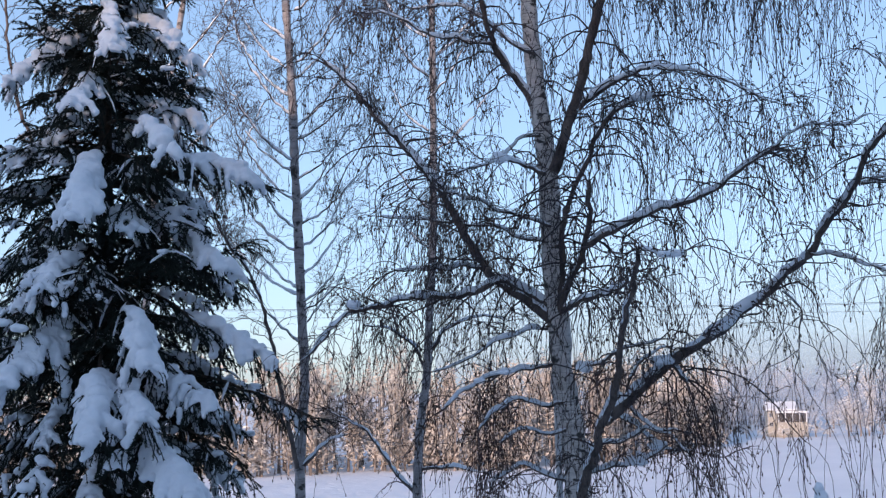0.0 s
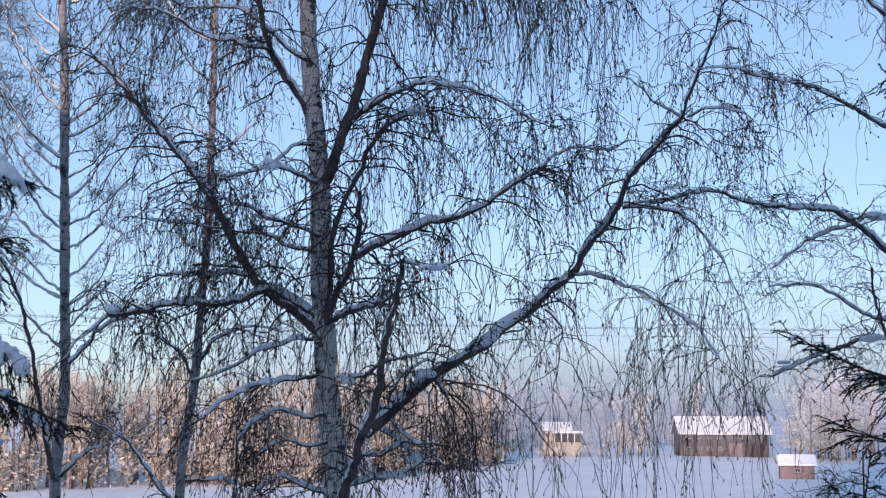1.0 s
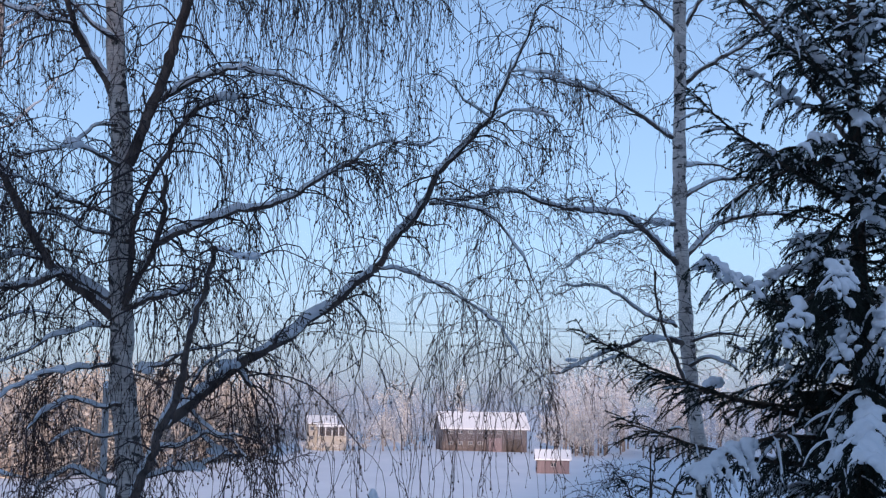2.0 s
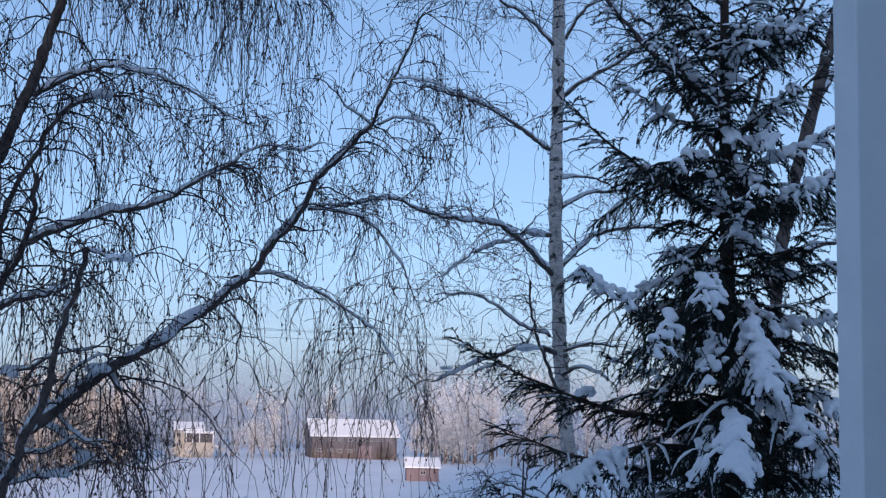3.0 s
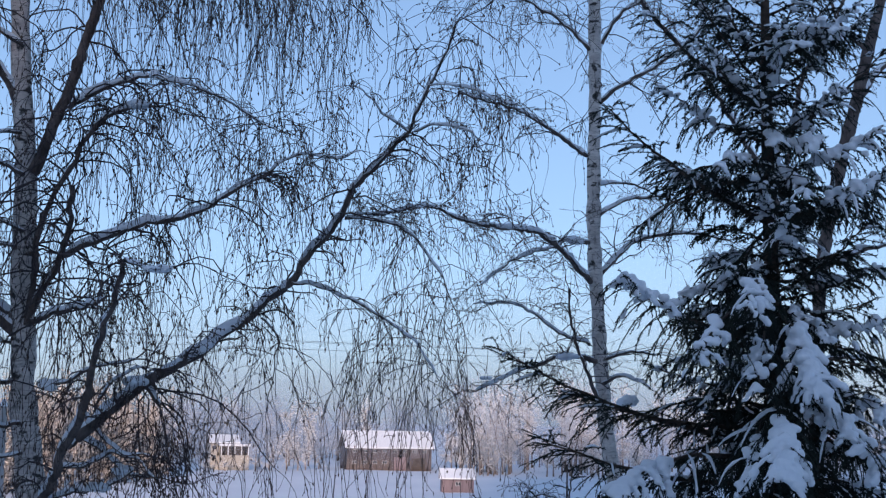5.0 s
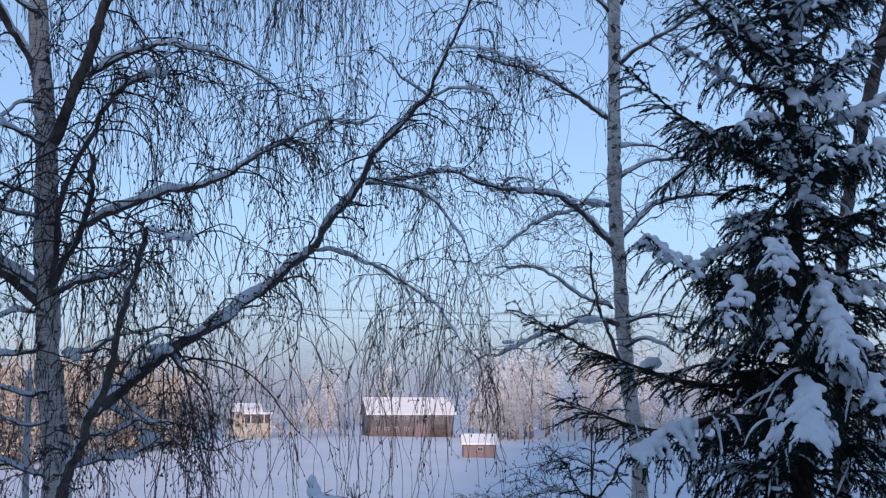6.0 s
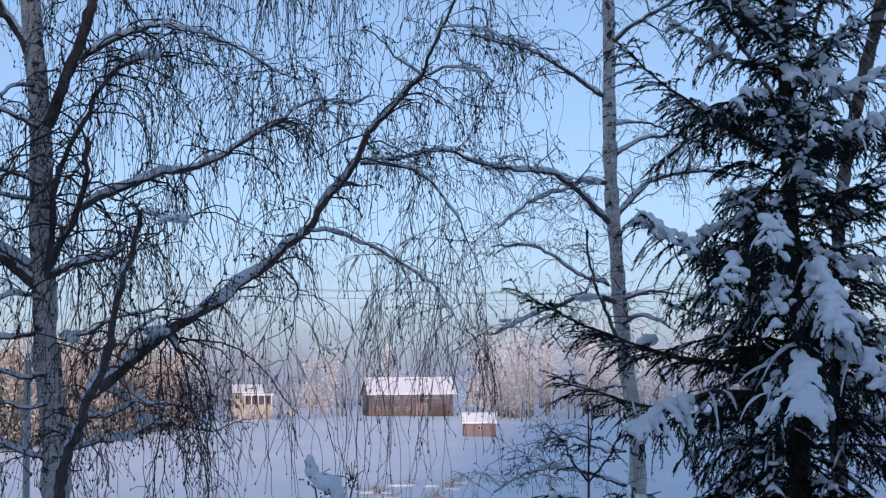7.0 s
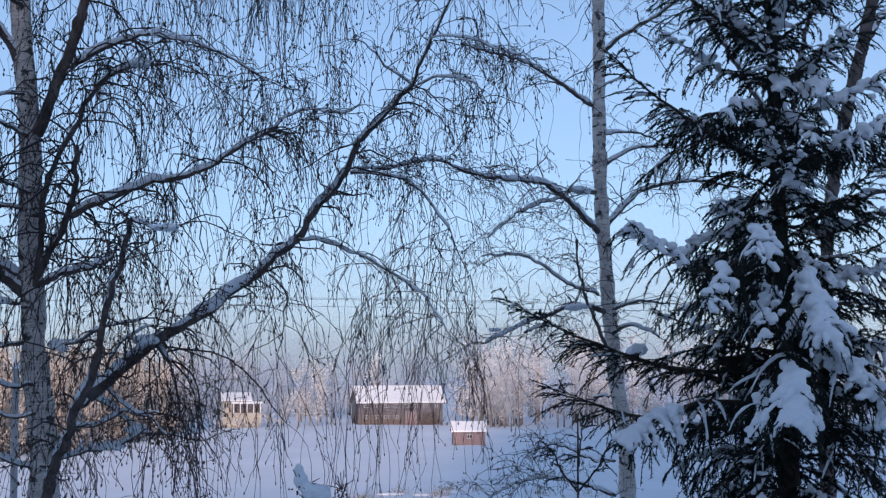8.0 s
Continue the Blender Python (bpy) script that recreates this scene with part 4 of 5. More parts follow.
def spruce(name, label, x, y, top, r_trunk, snow_size):
    ob = tagged(new(name), label, "tree", "spruces by the house")
    ob["axis"], ob["snow_size"] = (x, y), snow_size
    c = spline([(x, y, GROUND - 0.1), (x + 0.03, y, 0.6 * GROUND + 0.4 * top), (x - 0.02, y, 0.35 * GROUND + 0.65 * top), (x, y, top)], 0.2)
    r = np.maximum(r_trunk * (top - c[:, 2]) / abs(top - 10 + 1e-3), 0.008) if top > 12 else np.linspace(r_trunk * 1.6, 0.007, len(c))
    V, Fq = tubes(c[None], r[None], 12)
    piece("trunk", V, Fq, SPRUCE_BARK, ob, "dark scaly trunk")
    return ob


def fill(owner, z0, z1, step, each, radius, rise, snowy, dense=1.0):
    """Whorls of plainer branches between the heavy ones."""
    x, y = owner["axis"]
    z, turn = z0, rng.random() * 6
    while z < z1:
        for i in range(each):
            a = turn + 2 * math.pi * (i + 0.5 * rng.random()) / each
            L = radius(z) * (0.65 + 0.4 * rng.random())
            up = rise(z) + rng.normal(0, 0.2)
            zz = z + rng.normal(0, 0.14)
            bough(owner, zz, (x + math.cos(a) * L, y + math.sin(a) * L, zz + L * up), (snowy * rng.random() * 1.6 if rng.random() < 0.55 else 0.56 + 0.3 * rng.random()) if rng.random() < 0.82 else 0.0, dense, True)
        turn += 1.9
        z += step


rng = np.random.default_rng(21)
right_spruce = spruce("spruce_tree", "dark green spruce with snow pads on its boughs", 8.68, 13.7, 19.0, 0.105, 0.067)
bough(right_spruce, 9.65, (5.47, 13.90, 10.60), 0.1)
bough(right_spruce, 10.77, (6.32, 12.80, 11.30), 1.0)
bough(right_spruce, 10.02, (6.88, 10.90, 9.41), 1.4)
bough(right_spruce, 11.09, (7.71, 11.60, 10.21), 1.3)
bough(right_spruce, 11.09, (6.45, 11.60, 10.42), 0.9)
bough(right_spruce, 11.03, (7.23, 11.80, 10.20), 0.9)
bough(right_spruce, 9.40, (6.05, 12.50, 9.20), 1.2)
bough(right_spruce, 11.30, (7.05, 11.70, 10.95), 1.0)
bough(right_spruce, 9.70, (8.75, 11.20, 9.20), 1.2)
bough(right_spruce, 13.90, (8.35, 12.60, 13.85), 0.8)
bough(right_spruce, 14.20, (8.95, 12.70, 14.10), 0.8)
bough(right_spruce, 12.30, (9.35, 12.30, 12.55), 0.9)
bough(right_spruce, 10.84, (9.82, 13.00, 11.10), 1.0)
bough(right_spruce, 10.21, (9.30, 12.40, 9.93), 1.0)
bough(right_spruce, 12.11, (6.38, 13.30, 13.17), 0.3)
bough(right_spruce, 13.16, (8.27, 13.00, 12.86), 0.8)
bough(right_spruce, 12.70, (7.50, 12.90, 12.54), 0.8)
bough(right_spruce, 12.83, (8.81, 13.00, 12.93), 0.9)
bough(right_spruce, 12.70, (8.48, 12.70, 12.26), 0.8)
bough(right_spruce, 12.11, (10.24, 13.30, 12.94), 0.6)
bough(right_spruce, 12.63, (6.93, 13.50, 11.92), 0.1)
bough(right_spruce, 13.42, (6.97, 13.40, 14.27), 0.4)
bough(right_spruce, 13.62, (7.48, 13.20, 14.44), 0.4)
bough(right_spruce, 13.56, (9.64, 13.40, 14.47), 0.6)
bough(right_spruce, 13.03, (10.37, 13.60, 14.42), 0.2)
bough(right_spruce, 13.96, (9.33, 13.30, 14.73), 0.4)
bough(right_spruce, 9.22, (5.74, 13.60, 9.72), 0.1)
bough(right_spruce, 13.36, (7.23, 12.90, 13.87), 0.6)
bough(right_spruce, 12.77, (7.50, 14.20, 12.55), 0.1)
bough(right_spruce, 12.57, (10.46, 14.20, 12.32), 0.1)
bough(right_spruce, 12.11, (8.01, 13.50, 11.29), 0.1)
bough(right_spruce, 10.27, (8.37, 11.80, 9.64), 1.1)
bough(right_spruce, 9.96, (7.04, 11.80, 9.32), 0.9)
bough(right_spruce, 9.84, (6.21, 13.80, 10.20), 0.1)
fill(right_spruce, 7.9, 11.5, 0.26, 7, lambda z: 1.25 + (11 - z) * 0.1, lambda z: -0.3 + (z - 9) * 0.15, 0.5, 1.0)
fill(right_spruce, 11.3, 14.8, 0.44, 5, lambda z: 1.05 + (14 - z) * 0.17, lambda z: -0.4 + (z - 9) * 0.22, 0.75, 1.1)
fill(right_spruce, 4.2, 7.7, 1.0, 4, lambda z: 2.2, lambda z: -0.3, 0.3, 0.5)
fill(right_spruce, 15.0, 18.6, 0.9, 4, lambda z: (19.2 - z) * 0.22, lambda z: 0.5, 0.2, 0.6)

rng = np.random.default_rng(22)
sapling = spruce("spruce_tree", "young spruce with a dark bare leader in snow", 5.79, 12.9, 9.45, 0.022, 0.05)
for z, tip, load, thick in ((8.70, (5.42, 12.80, 9.16), 0.0, 0.2), (8.72, (6.08, 12.75, 9.18), 0.0, 0.2), (8.95, (5.95, 13.15, 9.36), 0.0, 0.2),
                            (8.45, (5.28, 12.55, 8.66), 0.9, 0.5), (8.40, (6.25, 12.50, 8.62), 0.9, 0.5), (8.50, (5.80, 12.30, 8.62), 0.6, 0.4)):
    bough(sapling, z, tip, load, thick)
fill(sapling, 4.0, 7.9, 0.7, 5, lambda z: 0.4, lambda z: 0.2, 0.4, 0.4)
left_spruce = spruce("spruce_tree", "dense dark spruce weighed down by thick snow", -4.53, 15.8, 19.5, 0.12, 0.098)
bough(left_spruce, 14.26, (-5.28, 14.80, 13.42), 1.0)
bough(left_spruce, 14.68, (-4.00, 14.50, 13.68), 0.9)
bough(left_spruce, 14.54, (-3.37, 15.50, 13.79), 1.0)
bough(left_spruce, 13.70, (-4.36, 14.30, 13.04), 0.9)
bough(left_spruce, 13.39, (-3.28, 15.60, 13.03), 0.9)
bough(left_spruce, 12.94, (-4.18, 13.90, 11.75), 1.4)
bough(left_spruce, 13.15, (-3.26, 14.30, 12.48), 1.1)
bough(left_spruce, 12.67, (-2.51, 15.00, 12.24), 1.1)
bough(left_spruce, 12.12, (-2.85, 15.10, 11.30), 1.0)
bough(left_spruce, 11.65, (-4.61, 14.10, 11.02), 1.0)
bough(left_spruce, 10.98, (-4.90, 13.90, 9.99), 1.3)
bough(left_spruce, 11.25, (-3.36, 13.90, 10.22), 1.1)
bough(left_spruce, 10.51, (-3.79, 13.50, 9.45), 1.5)
bough(left_spruce, 10.25, (-3.32, 13.60, 9.55), 1.0)
bough(left_spruce, 10.84, (-2.34, 15.10, 10.26), 1.2)
bough(left_spruce, 10.31, (-2.85, 14.40, 9.81), 0.8)
bough(left_spruce, 10.25, (-2.10, 15.30, 9.60), 0.6)
bough(left_spruce, 9.59, (-2.80, 13.50, 8.89), 1.3)
bough(left_spruce, 12.40, (-2.48, 15.60, 12.30), 0.1)
bough(left_spruce, 11.72, (-2.77, 15.40, 11.10), 0.1)
bough(left_spruce, 9.98, (-1.83, 15.20, 9.57), 0.1)
bough(left_spruce, 12.06, (-5.23, 15.40, 11.89), 0.3)
bough(left_spruce, 12.87, (-5.44, 15.20, 12.72), 0.1)
bough(left_spruce, 9.79, (-2.61, 15.00, 9.04), 0.3)
fill(left_spruce, 8.0, 15.2, 0.29, 9, lambda z: 1.0 + (14.4 - z) * 0.24, lambda z: -0.45 + (z - 9) * 0.08, 0.4, 1.15)
fill(left_spruce, 4.2, 7.7, 1.0, 4, lambda z: 2.6, lambda z: -0.3, 0.3, 0.5)
fill(left_spruce, 15.4, 19.0, 0.9, 4, lambda z: (19.7 - z) * 0.24, lambda z: 0.4, 0.2, 0.6)


# ---- snow clumps caught in the forks of the birches ----
def clump(owner, x, y, z, w, h):
    out = []
    for i in range(9):
        k = 0.4 + 0.3 * rng.random()
        out.append(((x + rng.uniform(-0.55, 0.55) * w, y + rng.uniform(-0.3, 0.3) * w, z + rng.uniform(-0.15, 0.35) * h), (w * k, w * k * 0.8, h * k)))
    snow_pad(owner, out, 0.013)


clump(main_birch, 0.27, 13.30, 12.12, 0.081, 0.065)
clump(main_birch, -1.35, 14.40, 10.81, 0.088, 0.064)
clump(main_birch, 1.70, 11.80, 10.99, 0.103, 0.047)
clump(main_birch, 0.24, 13.90, 10.08, 0.095, 0.050)
clump(main_birch, 0.53, 14.30, 10.53, 0.087, 0.046)
clump(main_birch, 1.67, 13.60, 12.75, 0.112, 0.067)
clump(main_birch, 1.79, 13.60, 13.05, 0.050, 0.062)
clump(main_birch, 1.74, 13.20, 10.14, 0.116, 0.069)
clump(main_birch, 1.68, 13.50, 9.35, 0.091, 0.054)
clump(main_birch, 1.49, 13.60, 9.20, 0.135, 0.054)
clump(main_birch, 1.02, 14.00, 10.09, 0.096, 0.056)
clump(main_birch, -0.64, 14.40, 10.90, 0.105, 0.059)
clump(main_birch, -0.02, 13.90, 9.99, 0.073, 0.045)
clump(right_birch, 7.65, 15.20, 10.11, 0.135, 0.114)
clump(right_birch, 7.47, 16.50, 10.69, 0.182, 0.058)
clump(right_birch, 6.34, 16.40, 10.39, 0.084, 0.035)
clump(right_birch, 7.76, 16.80, 12.25, 0.151, 0.053)


# ---- rowan bush with a snow cap ----
def build_rowan():
    ob = tagged(new("rowan_bush"), "bare rowan bush with dark berries under snow caps", "bush")
    c = spline([(2.95, 12.25, GROUND - 0.1), (3.0, 12.2, 6.0), (2.98, 12.2, 8.3), (2.93, 12.2, 8.86)], 0.1)
    d = spline([(3.12, 12.2, GROUND - 0.1), (3.18, 12.2, 6.5), (3.22, 12.2, 8.5), (3.3, 12.2, 8.93)], 0.1)
    for q, r in ((c, 0.012), (d, 0.011)):
        V, Fq = tubes(q[None], np.linspace(r * 1.8, r * 0.6, len(q))[None], 6)
        piece("stem", V, Fq, DARK_BARK, ob)
    tops = [(2.9, 12.2, 8.9), (3.02, 12.18, 8.8), (3.26, 12.2, 8.87)]
    S = np.array([p for p in tops for _ in range(9)])
    P = grow(S, rng.normal(0, 1, S.shape) * np.array([1, 0.6, 0.4]) + np.array([0, 0, 1.2]), 0.05 + 0.13 * rng.random(len(S)), 5, 0.5, 0.1)
    V, Fq = tubes(P, np.full(P.shape[:2], 0.004), 4)
    piece("twig_spray", V, Fq, TWIG, ob, kind="stuff")
    C = np.vstack([np.array(t) + rng.normal(0, 0.028, (16, 3)) - np.array([0, 0, 0.03]) for t in tops])
    V, Fq = blobs(C, np.full((len(C), 3), 0.011))
    piece("berry_cluster", V, Fq, BERRY, ob, "shrivelled dark berries", kind="stuff")
    snow_pad(ob, [((2.9, 12.2, 8.97), (0.06, 0.06, 0.08)), ((2.885, 12.2, 9.05), (0.042, 0.042, 0.05)), ((2.99, 12.18, 8.87), (0.09, 0.08, 0.07)),
                  ((3.07, 12.18, 8.84), (0.095, 0.08, 0.085)), ((3.12, 12.18, 8.77), (0.065, 0.06, 0.09)), ((2.95, 12.2, 8.9), (0.07, 0.06, 0.06))], 0.012)


build_rowan()


# ---- post, cables ----
def build_post():
    ob = tagged(new("wooden_post"), "tall weathered grey wooden post behind the birch", "post")
    c = spline([(0.87, 26, 2.3), (0.85, 26, 6), (0.81, 26, 10.0)], 0.3)
    V, Fq = tubes(c[None], np.linspace(0.075, 0.058, len(c))[None], 14)
    piece("pole", V, Fq.tolist() + [list(range(len(V) - 14, len(V)))], GREY_POST, ob)
    V, Fq = tubes(np.array([[(0.81, 26, 9.98), (0.81, 26, 10.05), (0.81, 26, 10.12)]]), np.array([[0.066, 0.06, 0.02]]), 12)
    piece("snow", V, Fq, SNOW, ob, "small cap of snow")


def build_cables():
    line = tagged(new("power_line"), "thin dark power cables strung high over the field", "power line")
    for x in (-46.0, 104.0):
        V, Fq = tubes(np.array([[(x, 90, -0.2), (x, 90, 8), (x, 90, 17.3)]]), np.array([[0.16, 0.14, 0.11]]), 10)
        piece("pole", V, Fq, GREY_POST, line)
        part("crossarm", box(x - 0.06, x + 0.06, 89.2, 90.8, 16.3, 16.45), GREY_POST, line)
    for y, z in ((89.3, 16.5), (90.0, 15.95), (90.7, 16.5)):
        u = np.linspace(0, 1, 40)
        c = np.stack([-46 + 150 * u, np.full(40, y), z - 4.6 * u * (1 - u)], axis=1)
        V, Fq = tubes(c[None], np.full((1, 40), 0.013), 5)
        piece("cable", V, Fq, CABLE, line)


build_post()
build_cables()


# ---- far buildings ----
def window(parent, x, z, w, h, y):
    f = part("window", box(x - w / 2, x + w / 2, y - 0.08, y - 0.003, z - h / 2, z + h / 2), FRAME_PAINT, parent, "small pale-framed window")
    for s in (-1, 1):
        part("pane", box(x + s * w * 0.23 - w * 0.17, x + s * w * 0.23 + w * 0.17, y - 0.1, y - 0.081, z - h * 0.36, z + h * 0.36), DARK_GLASS, f)


def gable_roof(x0, x1, y0, y1, z, rise, over, thick):
    """A saddle roof slab with its ridge along x."""
    bm = bmesh.new()
    ym = (y0 + y1) / 2
    k = rise / (ym - y0)
    prof = [(y0 - over, z - over * k), (ym, z + rise), (y1 + over, z - over * k), (y1 + over, z - over * k + thick), (ym, z + rise + thick * 1.1), (y0 - over, z - over * k + thick)]
    a = [bm.verts.new((x0 - over, p, q)) for p, q in prof]
    b = [bm.verts.new((x1 + over, p, q)) for p, q in prof]
    for i in range(6):
        bm.faces.new((a[i], a[(i + 1) % 6], b[(i + 1) % 6], b[i]))
    for v in (a, b):
        bm.faces.new((v[0], v[1], v[4], v[5]))
        bm.faces.new((v[1], v[2], v[3], v[4]))
    bmesh.ops.recalc_face_normals(bm, faces=bm.faces[:])
    return bm


def gable_walls(x0, x1, y0, y1, z0, z, rise):
    bm = bmesh.new()
    ym = (y0 + y1) / 2
    prof = [(y0, z0), (y1, z0), (y1, z), (ym, z + rise), (y0, z)]
    a = [bm.verts.new((x0, p, q)) for p, q in prof]
    b = [bm.verts.new((x1, p, q)) for p, q in prof]
    for i in range(5):
        bm.faces.new((a[i], a[(i + 1) % 5], b[(i + 1) % 5], b[i]))
    bm.faces.new(a), bm.faces.new(b)
    bmesh.ops.recalc_face_normals(bm, faces=bm.faces[:])
    return bm


def build_barn():
    ob = tagged(new("barn"), "long two-storey faded brown wooden barn with snowy roof", "barn")
    part("wall", gable_walls(0, 17.5, 0, 8.5, -0.5, 4.5, 2.9), BARN_WOOD, ob, "faded brown board wall")
    part("plinth", box(-0.06, 9.0, -0.06, 3.0, -0.5, 2.0), GREY_WOOD, ob, "greyish-brown masonry lower wall")
    part("roof", gable_roof(0, 17.5, 0, 8.5, 4.5, 2.9, 0.5, 0.14), DARK_WOOD, ob)
    part("snow", gable_roof(-0.05, 17.55, 0, 8.5, 4.645, 2.9, 0.52, 0.3), SNOW, ob, "thick even snow on the roof")
    for i in range(8):
        window(ob, 1.6 + 2.05 * i, 3.75, 0.95, 0.65, 0)
    for i in range(4):
        window(ob, 1.6 + 2.05 * i, 1.55, 0.95, 0.65, -0.06)
    part("door", box(9.6, 12.2, -0.12, -0.003, -0.3, 2.6), RED_WOOD, ob, "wide plank barn door")
    # closed dark slab stands in for the shade inside an open doorway
    part("door", box(13.2, 16.2, -0.12, -0.003, -0.3, 2.4), DARK_WOOD, ob, "dark slab for the shade in an open barn doorway")
    ob.matrix_world = pose(69.8, 250.4, 0, 0, 0, -6)


def build_shed():
    ob = tagged(new("shed"), "small red-brown wooden shed with a snowy roof", "shed")
    part("wall", gable_walls(0, 4.6, 0, 4.0, -0.4, 1.85, 1.1), RED_WOOD, ob, "faded red board wall")
    part("roof", gable_roof(0, 4.6, 0, 4.0, 1.85, 1.1, 0.25, 0.08), DARK_WOOD, ob)
    part("snow", gable_roof(-0.03, 4.63, 0, 4.0, 1.935, 1.1, 0.27, 0.22), SNOW, ob, "thick snow on the roof")
    window(ob, 2.35, 1.15, 0.8, 0.6, 0)
    for i in range(11):
        part("board", box(0.05 + i * 0.42, 0.09 + i * 0.42, -0.03, -0.003, -0.2, 1.75), RED_WOOD, ob)
    ob.matrix_world = pose(62.4, 173.4, 0, 0, 0, -17)


def build_yellow_house():
    ob = tagged(new("house"), "yellow wooden house with a dark veranda and snowy roofs", "house")
    part("wall", gable_walls(0, 7.0, 0, 7.0, -2.4, 5.0, 1.7), YELLOW_WOOD, ob, "sunlit yellow board wall")
    part("roof", gable_roof(0, 7.0, 0, 7.0, 5.0, 1.7, 0.4, 0.14), DARK_WOOD, ob)
    part("snow", gable_roof(-0.05, 7.05, 0, 7.0, 5.145, 1.7, 0.42, 0.3), SNOW, ob, "thick snow on the roof")
    # the veranda is one solid dark block behind its posts
    part("veranda", box(2.4, 9.4, -2.6, -0.003, 2.0, 4.3), DARK_WOOD, ob, "solid dark veranda block")
    part("plinth", box(2.2, 9.6, -2.75, -0.003, -2.4, 1.99), YELLOW_WOOD, ob, "yellow lower storey")
    part("veranda_roof", box(2.0, 9.8, -3.0, -0.003, 4.305, 4.45), WHITE_PAINT, ob)
    part("snow", box(1.95, 9.85, -3.05, -0.003, 4.455, 4.85, 0.12), SNOW, ob, "snow on the veranda roof")
    for i in range(5):
        part("post", box(2.35 + 1.72 * i, 2.55 + 1.72 * i, -2.78, -2.604, 2.0, 4.3), WHITE_PAINT, ob, "pale veranda post")
    for i in range(2):
        window(ob, 0.9 + i * 0.0, 1.4 + 2.4 * i, 1.0, 1.2, 0)
    ob.matrix_world = pose(42.3, 250.0, 1.3, 0, 0, -4) @ Matrix.Scale(0.75, 4)


build_barn()
build_shed()
build_yellow_house()


# ---- far woods ----
def frosted_trees(name, label, sites, mat, conifer, seed, grain=0.3):
    """Many far trees as one mass: trunk, forking limbs and rime-covered sprays."""
    global rng
    rng = np.random.default_rng(seed)
    V, Fs, slots, o = [], [], [], 0
    for x, y, h, w in sites:
        c = np.array([[(x, y, -0.4), (x + rng.normal(0, 0.15), y, h * 0.5), (x + rng.normal(0, 0.3), y, h * 0.95)]])
        v, f = tubes(c, np.array([[0.13 + h * 0.006, 0.09, 0.03]]), 5)
        V.append(v), Fs.append(f + o), slots.append(np.zeros(len(f), int))
        o += len(v)
        n = int((260 if conifer else 420) * (0.3 / grain) ** 1.2 * (h / 12) * (w / 3))
        if conifer:
            u = rng.random(n) ** 0.75
            z = h * (1.0 - 0.92 * u)
            tier = 0.65 + 0.35 * np.abs(np.sin(z * 2.6 + x))
            rad = (w * u * tier + 0.1) * rng.random(n) ** 0.45
            a = rng.random(n) * 2 * math.pi
            C = np.stack([x + rad * np.cos(a), y + rad * np.sin(a), z - rad * 0.25], axis=1)
        else:
            m = 16
            ends = np.stack([x + rng.normal(0, w * 0.55, m), y + rng.normal(0, w * 0.55, m), h * (0.38 + 0.6 * rng.random(m))], axis=1)
            S = np.tile(np.array([[x, y, 0.0]]), (m, 1))
            S[:, 2] = np.clip(ends[:, 2] - 0.18 * h - 0.1 * h * rng.random(m), 0.12 * h, h)
            P = np.stack([S, (S + ends) / 2 + np.array([0, 0, 0.02 * h]), ends], axis=1)
            v, f = tubes(P, np.tile(np.array([[0.06, 0.045, 0.02]]), (m, 1)), 3)
            V.append(v), Fs.append(f + o), slots.append(np.ones(len(f), int))
            o += len(v)
            pk = rng.integers(0, m, n)
            tt = rng.random((n, 1)) ** 0.6
            C = S[pk] + (ends[pk] - S[pk]) * tt + rng.normal(0, 1, (n, 3)) * np.array([0.16, 0.16, 0.2]) * w
        d = norm(rng.normal(0, 1, (n, 3)) * np.array([1, 1, 0.7]))
        e = norm(np.cross(d, rng.normal(0, 1, (n, 3))))
        ln = grain * (0.5 + rng.random(n))[:, None]
        wd = ln * 0.32
        v = np.stack([C - d * ln - e * wd * 0.3, C - d * ln * 0.2 + e * wd, C + d * ln, C - d * ln * 0.1 - e * wd], axis=1).reshape(-1, 3)
        f = np.arange(len(v)).reshape(-1, 4) + o
        V.append(v), Fs.append(f), slots.append(np.ones(n, int))
        o += len(v)
    return tagged(piece(name, np.vstack(V), np.vstack(Fs), [TRUNK_FAR, mat], None, smooth=False, slots=np.concatenate(slots)), label, "woods", kind="stuff")


def belt(points, n, depth, h0, h1, w0, w1, seed):
    r = random.Random(seed)
    out = []
    for i in range(n):
        t = r.random() * (len(points) - 1)
        j = int(t)
        f = t - j
        x = points[j][0] * (1 - f) + points[j + 1][0] * f
        y = points[j][1] * (1 - f) + points[j + 1][1] * f
        q = r.random() ** 1.3
        s = 1 + depth * q / math.hypot(x, y)
        out.append((x * s, y * s, (h0 + (h1 - h0) * r.random()) * (1 + 0.35 * q), w0 + (w1 - w0) * r.random()))
    return out


EDGE = [(-75, 150), (-37, 150), (-20, 158), (-4, 160), (10, 178), (30, 215)]
frosted_trees("far_birch_wood", "rime-covered bare birches lit by low sun", belt(EDGE, 150, 45, 8, 14.5, 1.8, 3.0, 3), FROST_WARM, False, 31, 0.25)
frosted_trees("far_conifer_wood", "frosted conifers at the edge of the field", belt(EDGE, 120, 45, 6, 13.5, 1.3, 2.4, 4), FROST_WARM, True, 32)
EDGE2 = [(30, 262), (48, 290), (70, 310), (100, 300)]
frosted_trees("far_hazy_wood", "tall pale frosted trees far behind the barn", belt(EDGE2, 130, 150, 5, 16, 2.5, 4.5, 5), FROST_HAZE, False, 33, 0.33)
EDGE3 = [(84, 228), (97, 222), (118, 215), (150, 200), (190, 170)]
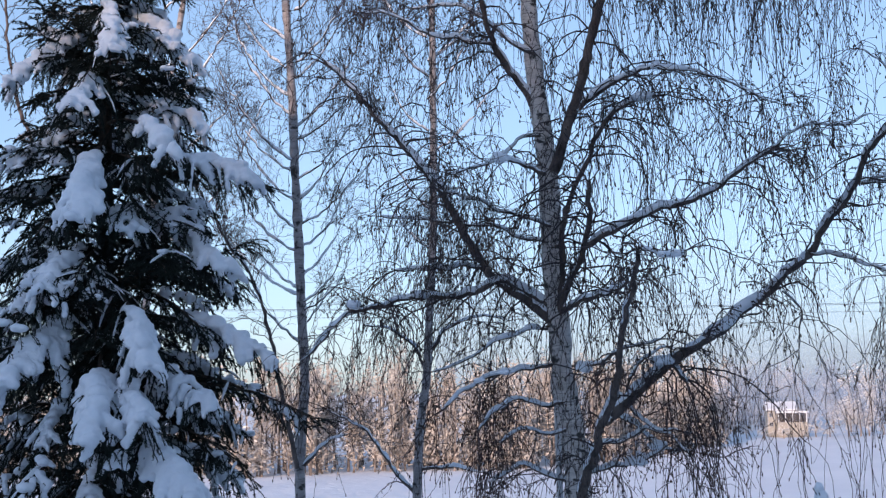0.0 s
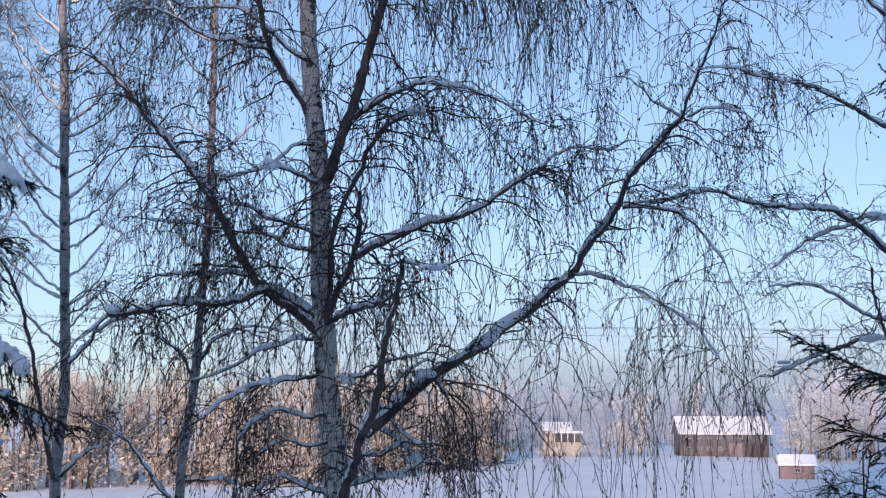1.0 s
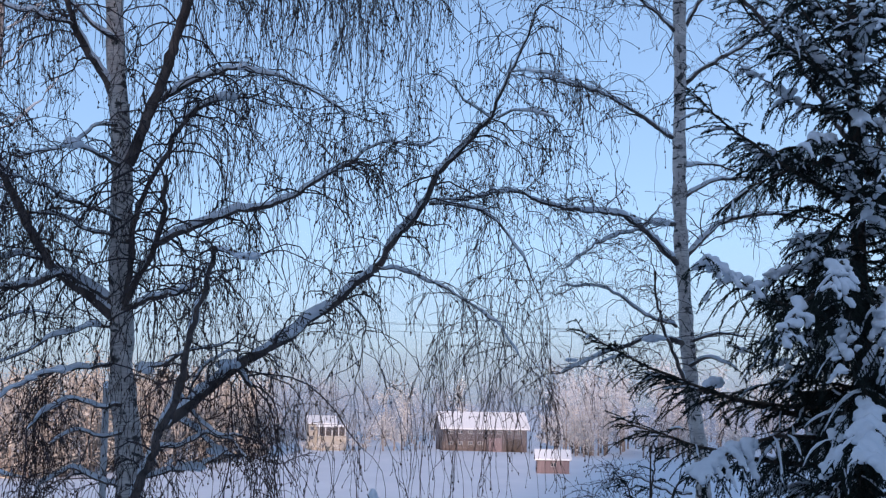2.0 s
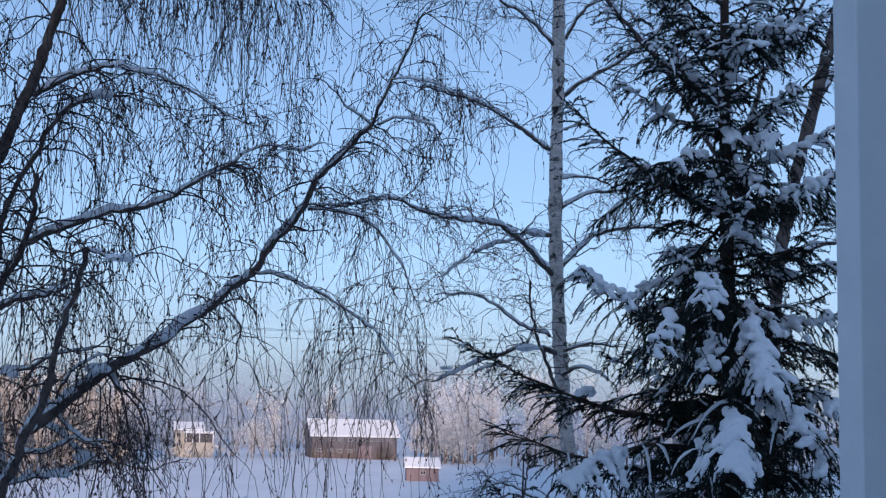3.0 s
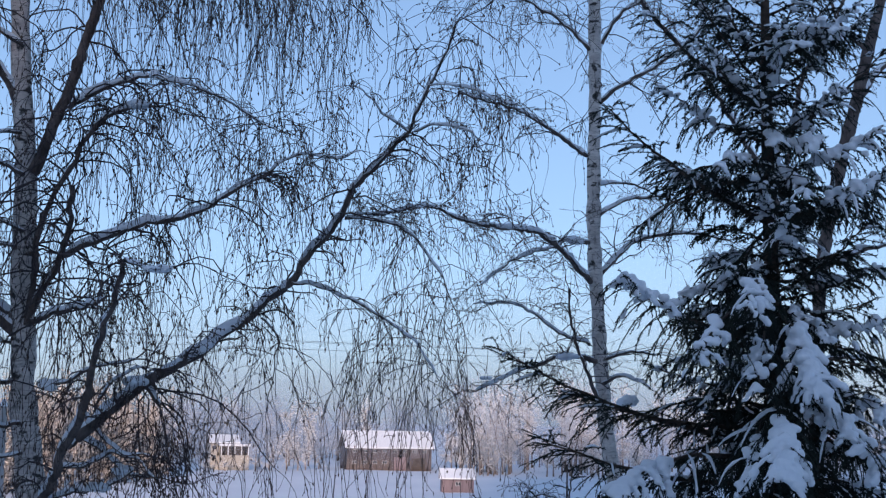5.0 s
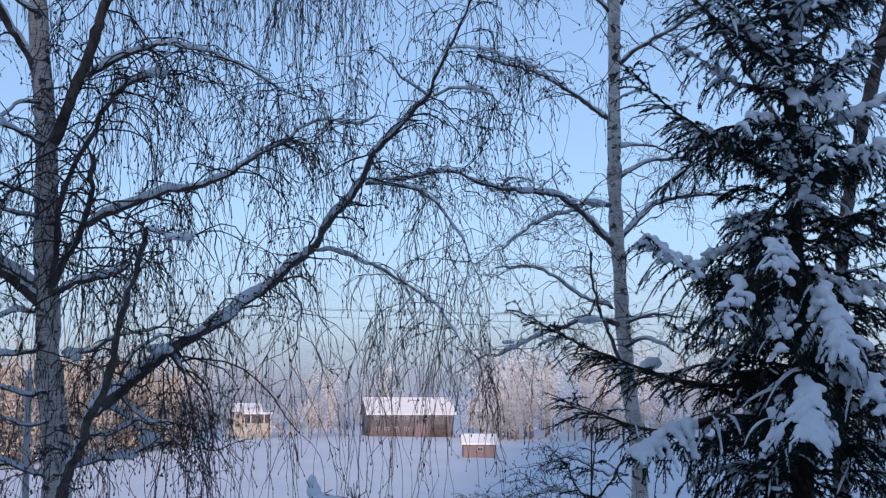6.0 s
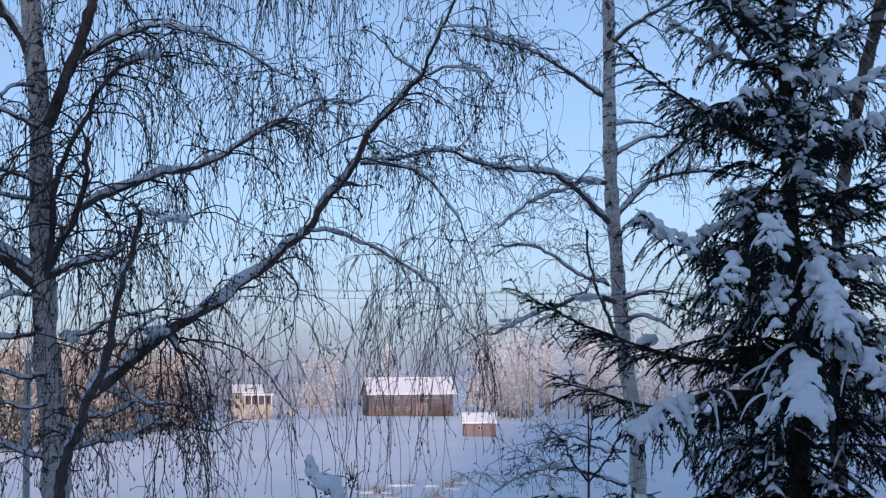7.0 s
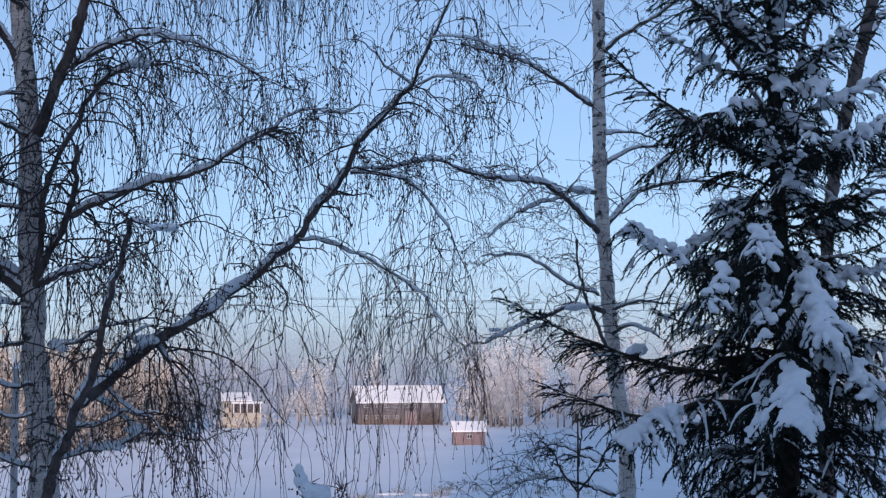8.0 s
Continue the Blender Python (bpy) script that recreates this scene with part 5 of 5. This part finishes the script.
frosted_trees("far_alder_wood", "thicket of frosted bare trees beside the field", belt(EDGE3, 90, 30, 5, 9, 1.6, 2.8, 6), FROST, False, 34)
frosted_trees("far_tall_wood", "tall frosted trees rising behind the thicket", belt(EDGE3, 70, 140, 12, 20, 2.5, 4.0, 7), FROST_HAZE, False, 35, 0.33)
frosted_trees("far_edge_thicket", "sunlit frosted scrub at the edge of the wood", belt(EDGE, 130, 12, 2.5, 5.5, 1.6, 3.0, 9), FROST_WARM, False, 39)
HEM = [(10, 205), (30, 245), (48, 280), (70, 292), (100, 285), (135, 255), (190, 215)]
frosted_trees("far_thicket", "pale frosted scrub along the far field edge", belt(HEM, 150, 60, 3, 7, 2.5, 4.5, 8), FROST_HAZE, False, 38, 0.36)
lone = frosted_trees("frosted_tree", "single rounded frost-covered tree beside the barn", [(56.5, 246, 7.0, 3.8), (58.7, 246, 6.2, 3.6), (60.5, 247, 4.6, 3.0)], FROST, False, 36, 0.24)
frosted_trees("far_tree_clump", "three tall frosted birches standing out of the fog", [(66, 267, 17, 2.8), (62.5, 270, 14, 2.4), (78, 266, 16, 2.6)], FROST, False, 40, 0.28)
frosted_trees("frosted_shrubs", "low frosted shrubs in the snow before the house", [(37.5, 245, 3.0, 2.2), (40.5, 244, 2.2, 1.9), (44, 243, 2.4, 2.0), (47.5, 244, 2.0, 2.0), (50.5, 246, 2.6, 2.2), (53, 246, 2.0, 1.8)], FROST, False, 41, 0.22)
lone["category"] = "tree"
frosted_trees("dark_bush", "small dark evergreen bush in snow by the barn", [(64.5, 252.5, 2.4, 1.3), (66, 254, 1.8, 1.0)], FROST_DARK, True, 37)


# ---- translucent sheets that stand in for haze over the far field ----
def haze_sheet_material(name, thick, low, top):
    """Bluish see-through haze colour of uneven thickness, densest a little above the snow."""
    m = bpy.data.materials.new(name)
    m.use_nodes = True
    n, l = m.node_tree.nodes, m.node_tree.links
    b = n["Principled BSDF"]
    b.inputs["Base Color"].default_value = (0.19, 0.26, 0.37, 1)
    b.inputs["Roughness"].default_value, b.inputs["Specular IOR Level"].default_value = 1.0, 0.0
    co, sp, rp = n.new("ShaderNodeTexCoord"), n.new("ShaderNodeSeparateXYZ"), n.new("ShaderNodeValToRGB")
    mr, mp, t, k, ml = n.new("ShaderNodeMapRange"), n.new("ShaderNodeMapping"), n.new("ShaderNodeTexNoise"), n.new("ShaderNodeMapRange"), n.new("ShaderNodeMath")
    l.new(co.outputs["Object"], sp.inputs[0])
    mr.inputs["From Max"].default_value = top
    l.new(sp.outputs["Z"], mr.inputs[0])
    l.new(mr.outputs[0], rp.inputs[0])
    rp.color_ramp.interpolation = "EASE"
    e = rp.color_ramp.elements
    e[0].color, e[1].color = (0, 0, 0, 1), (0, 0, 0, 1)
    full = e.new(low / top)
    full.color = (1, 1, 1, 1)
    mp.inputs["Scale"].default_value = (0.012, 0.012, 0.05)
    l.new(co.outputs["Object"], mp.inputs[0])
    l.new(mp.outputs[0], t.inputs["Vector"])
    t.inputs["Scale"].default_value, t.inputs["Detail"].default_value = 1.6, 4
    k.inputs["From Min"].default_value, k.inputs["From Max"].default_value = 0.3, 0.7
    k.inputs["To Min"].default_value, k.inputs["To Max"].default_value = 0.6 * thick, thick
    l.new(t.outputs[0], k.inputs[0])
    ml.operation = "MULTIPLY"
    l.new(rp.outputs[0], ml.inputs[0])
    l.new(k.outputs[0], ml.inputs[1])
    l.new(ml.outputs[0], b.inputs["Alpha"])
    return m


def haze_sheet(radius, a0, a1, low, top, thick):
    """One painted haze sheet, bowed round the end of the field between two bearings."""
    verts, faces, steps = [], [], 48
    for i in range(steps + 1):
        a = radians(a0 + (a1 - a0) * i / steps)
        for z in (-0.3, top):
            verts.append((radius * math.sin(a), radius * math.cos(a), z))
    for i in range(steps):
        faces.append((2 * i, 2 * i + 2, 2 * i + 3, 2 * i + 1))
    ob = piece("haze_sheet", verts, faces, haze_sheet_material("haze_sheet_tint", thick, low, top))
    tagged(ob, "translucent bluish sheet standing in for haze over the far field", "fog", kind="stuff")


haze_sheet(236, 7, 75, 6, 20, 0.22)
haze_sheet(286, 3, 75, 7, 27, 0.5)
haze_sheet(335, -5, 75, 10, 58, 0.62)


# ---- dry stalks standing out of the snow ----
def build_stalks():
    global rng
    rng = np.random.default_rng(5)
    n = 420
    heart = np.stack([rng.uniform(27, 47, 12), rng.uniform(94, 106, 12)], axis=1)
    pk = rng.integers(0, 12, n)
    C = np.column_stack([heart[pk] + rng.normal(0, 0.5, (n, 2)), np.full(n, -0.1)])
    P = grow(C, rng.normal(0, 0.6, (n, 3)) + np.array([0, 0, 1.0]), 0.3 + 0.9 * rng.random(n), 4, 0.5, 0.2)
    V, Fq = tubes(P, np.full(P.shape[:2], 0.014), 3)
    tagged(piece("dry_grass", V, Fq, STRAW), "dry straw-coloured stalks poking out of snow", "dry grass", kind="stuff")
    bm = bmesh.new()
    for x, y in heart:
        for q in range(3):
            r = rng.uniform(0.25, 0.6)
            m = Matrix.Translation((x + rng.normal(0, 0.8), y + rng.normal(0, 0.5), 0.02)) @ Matrix.Diagonal((r * 1.5, r, r * 0.25, 1))
            bmesh.ops.create_icosphere(bm, subdivisions=2, radius=1.0, matrix=m)
    ob = part("snow_hummocks", bm, FIELD, None, smooth=True)
    tagged(ob, "low rounded hummocks of drifted snow", "snow", kind="stuff")


build_stalks()
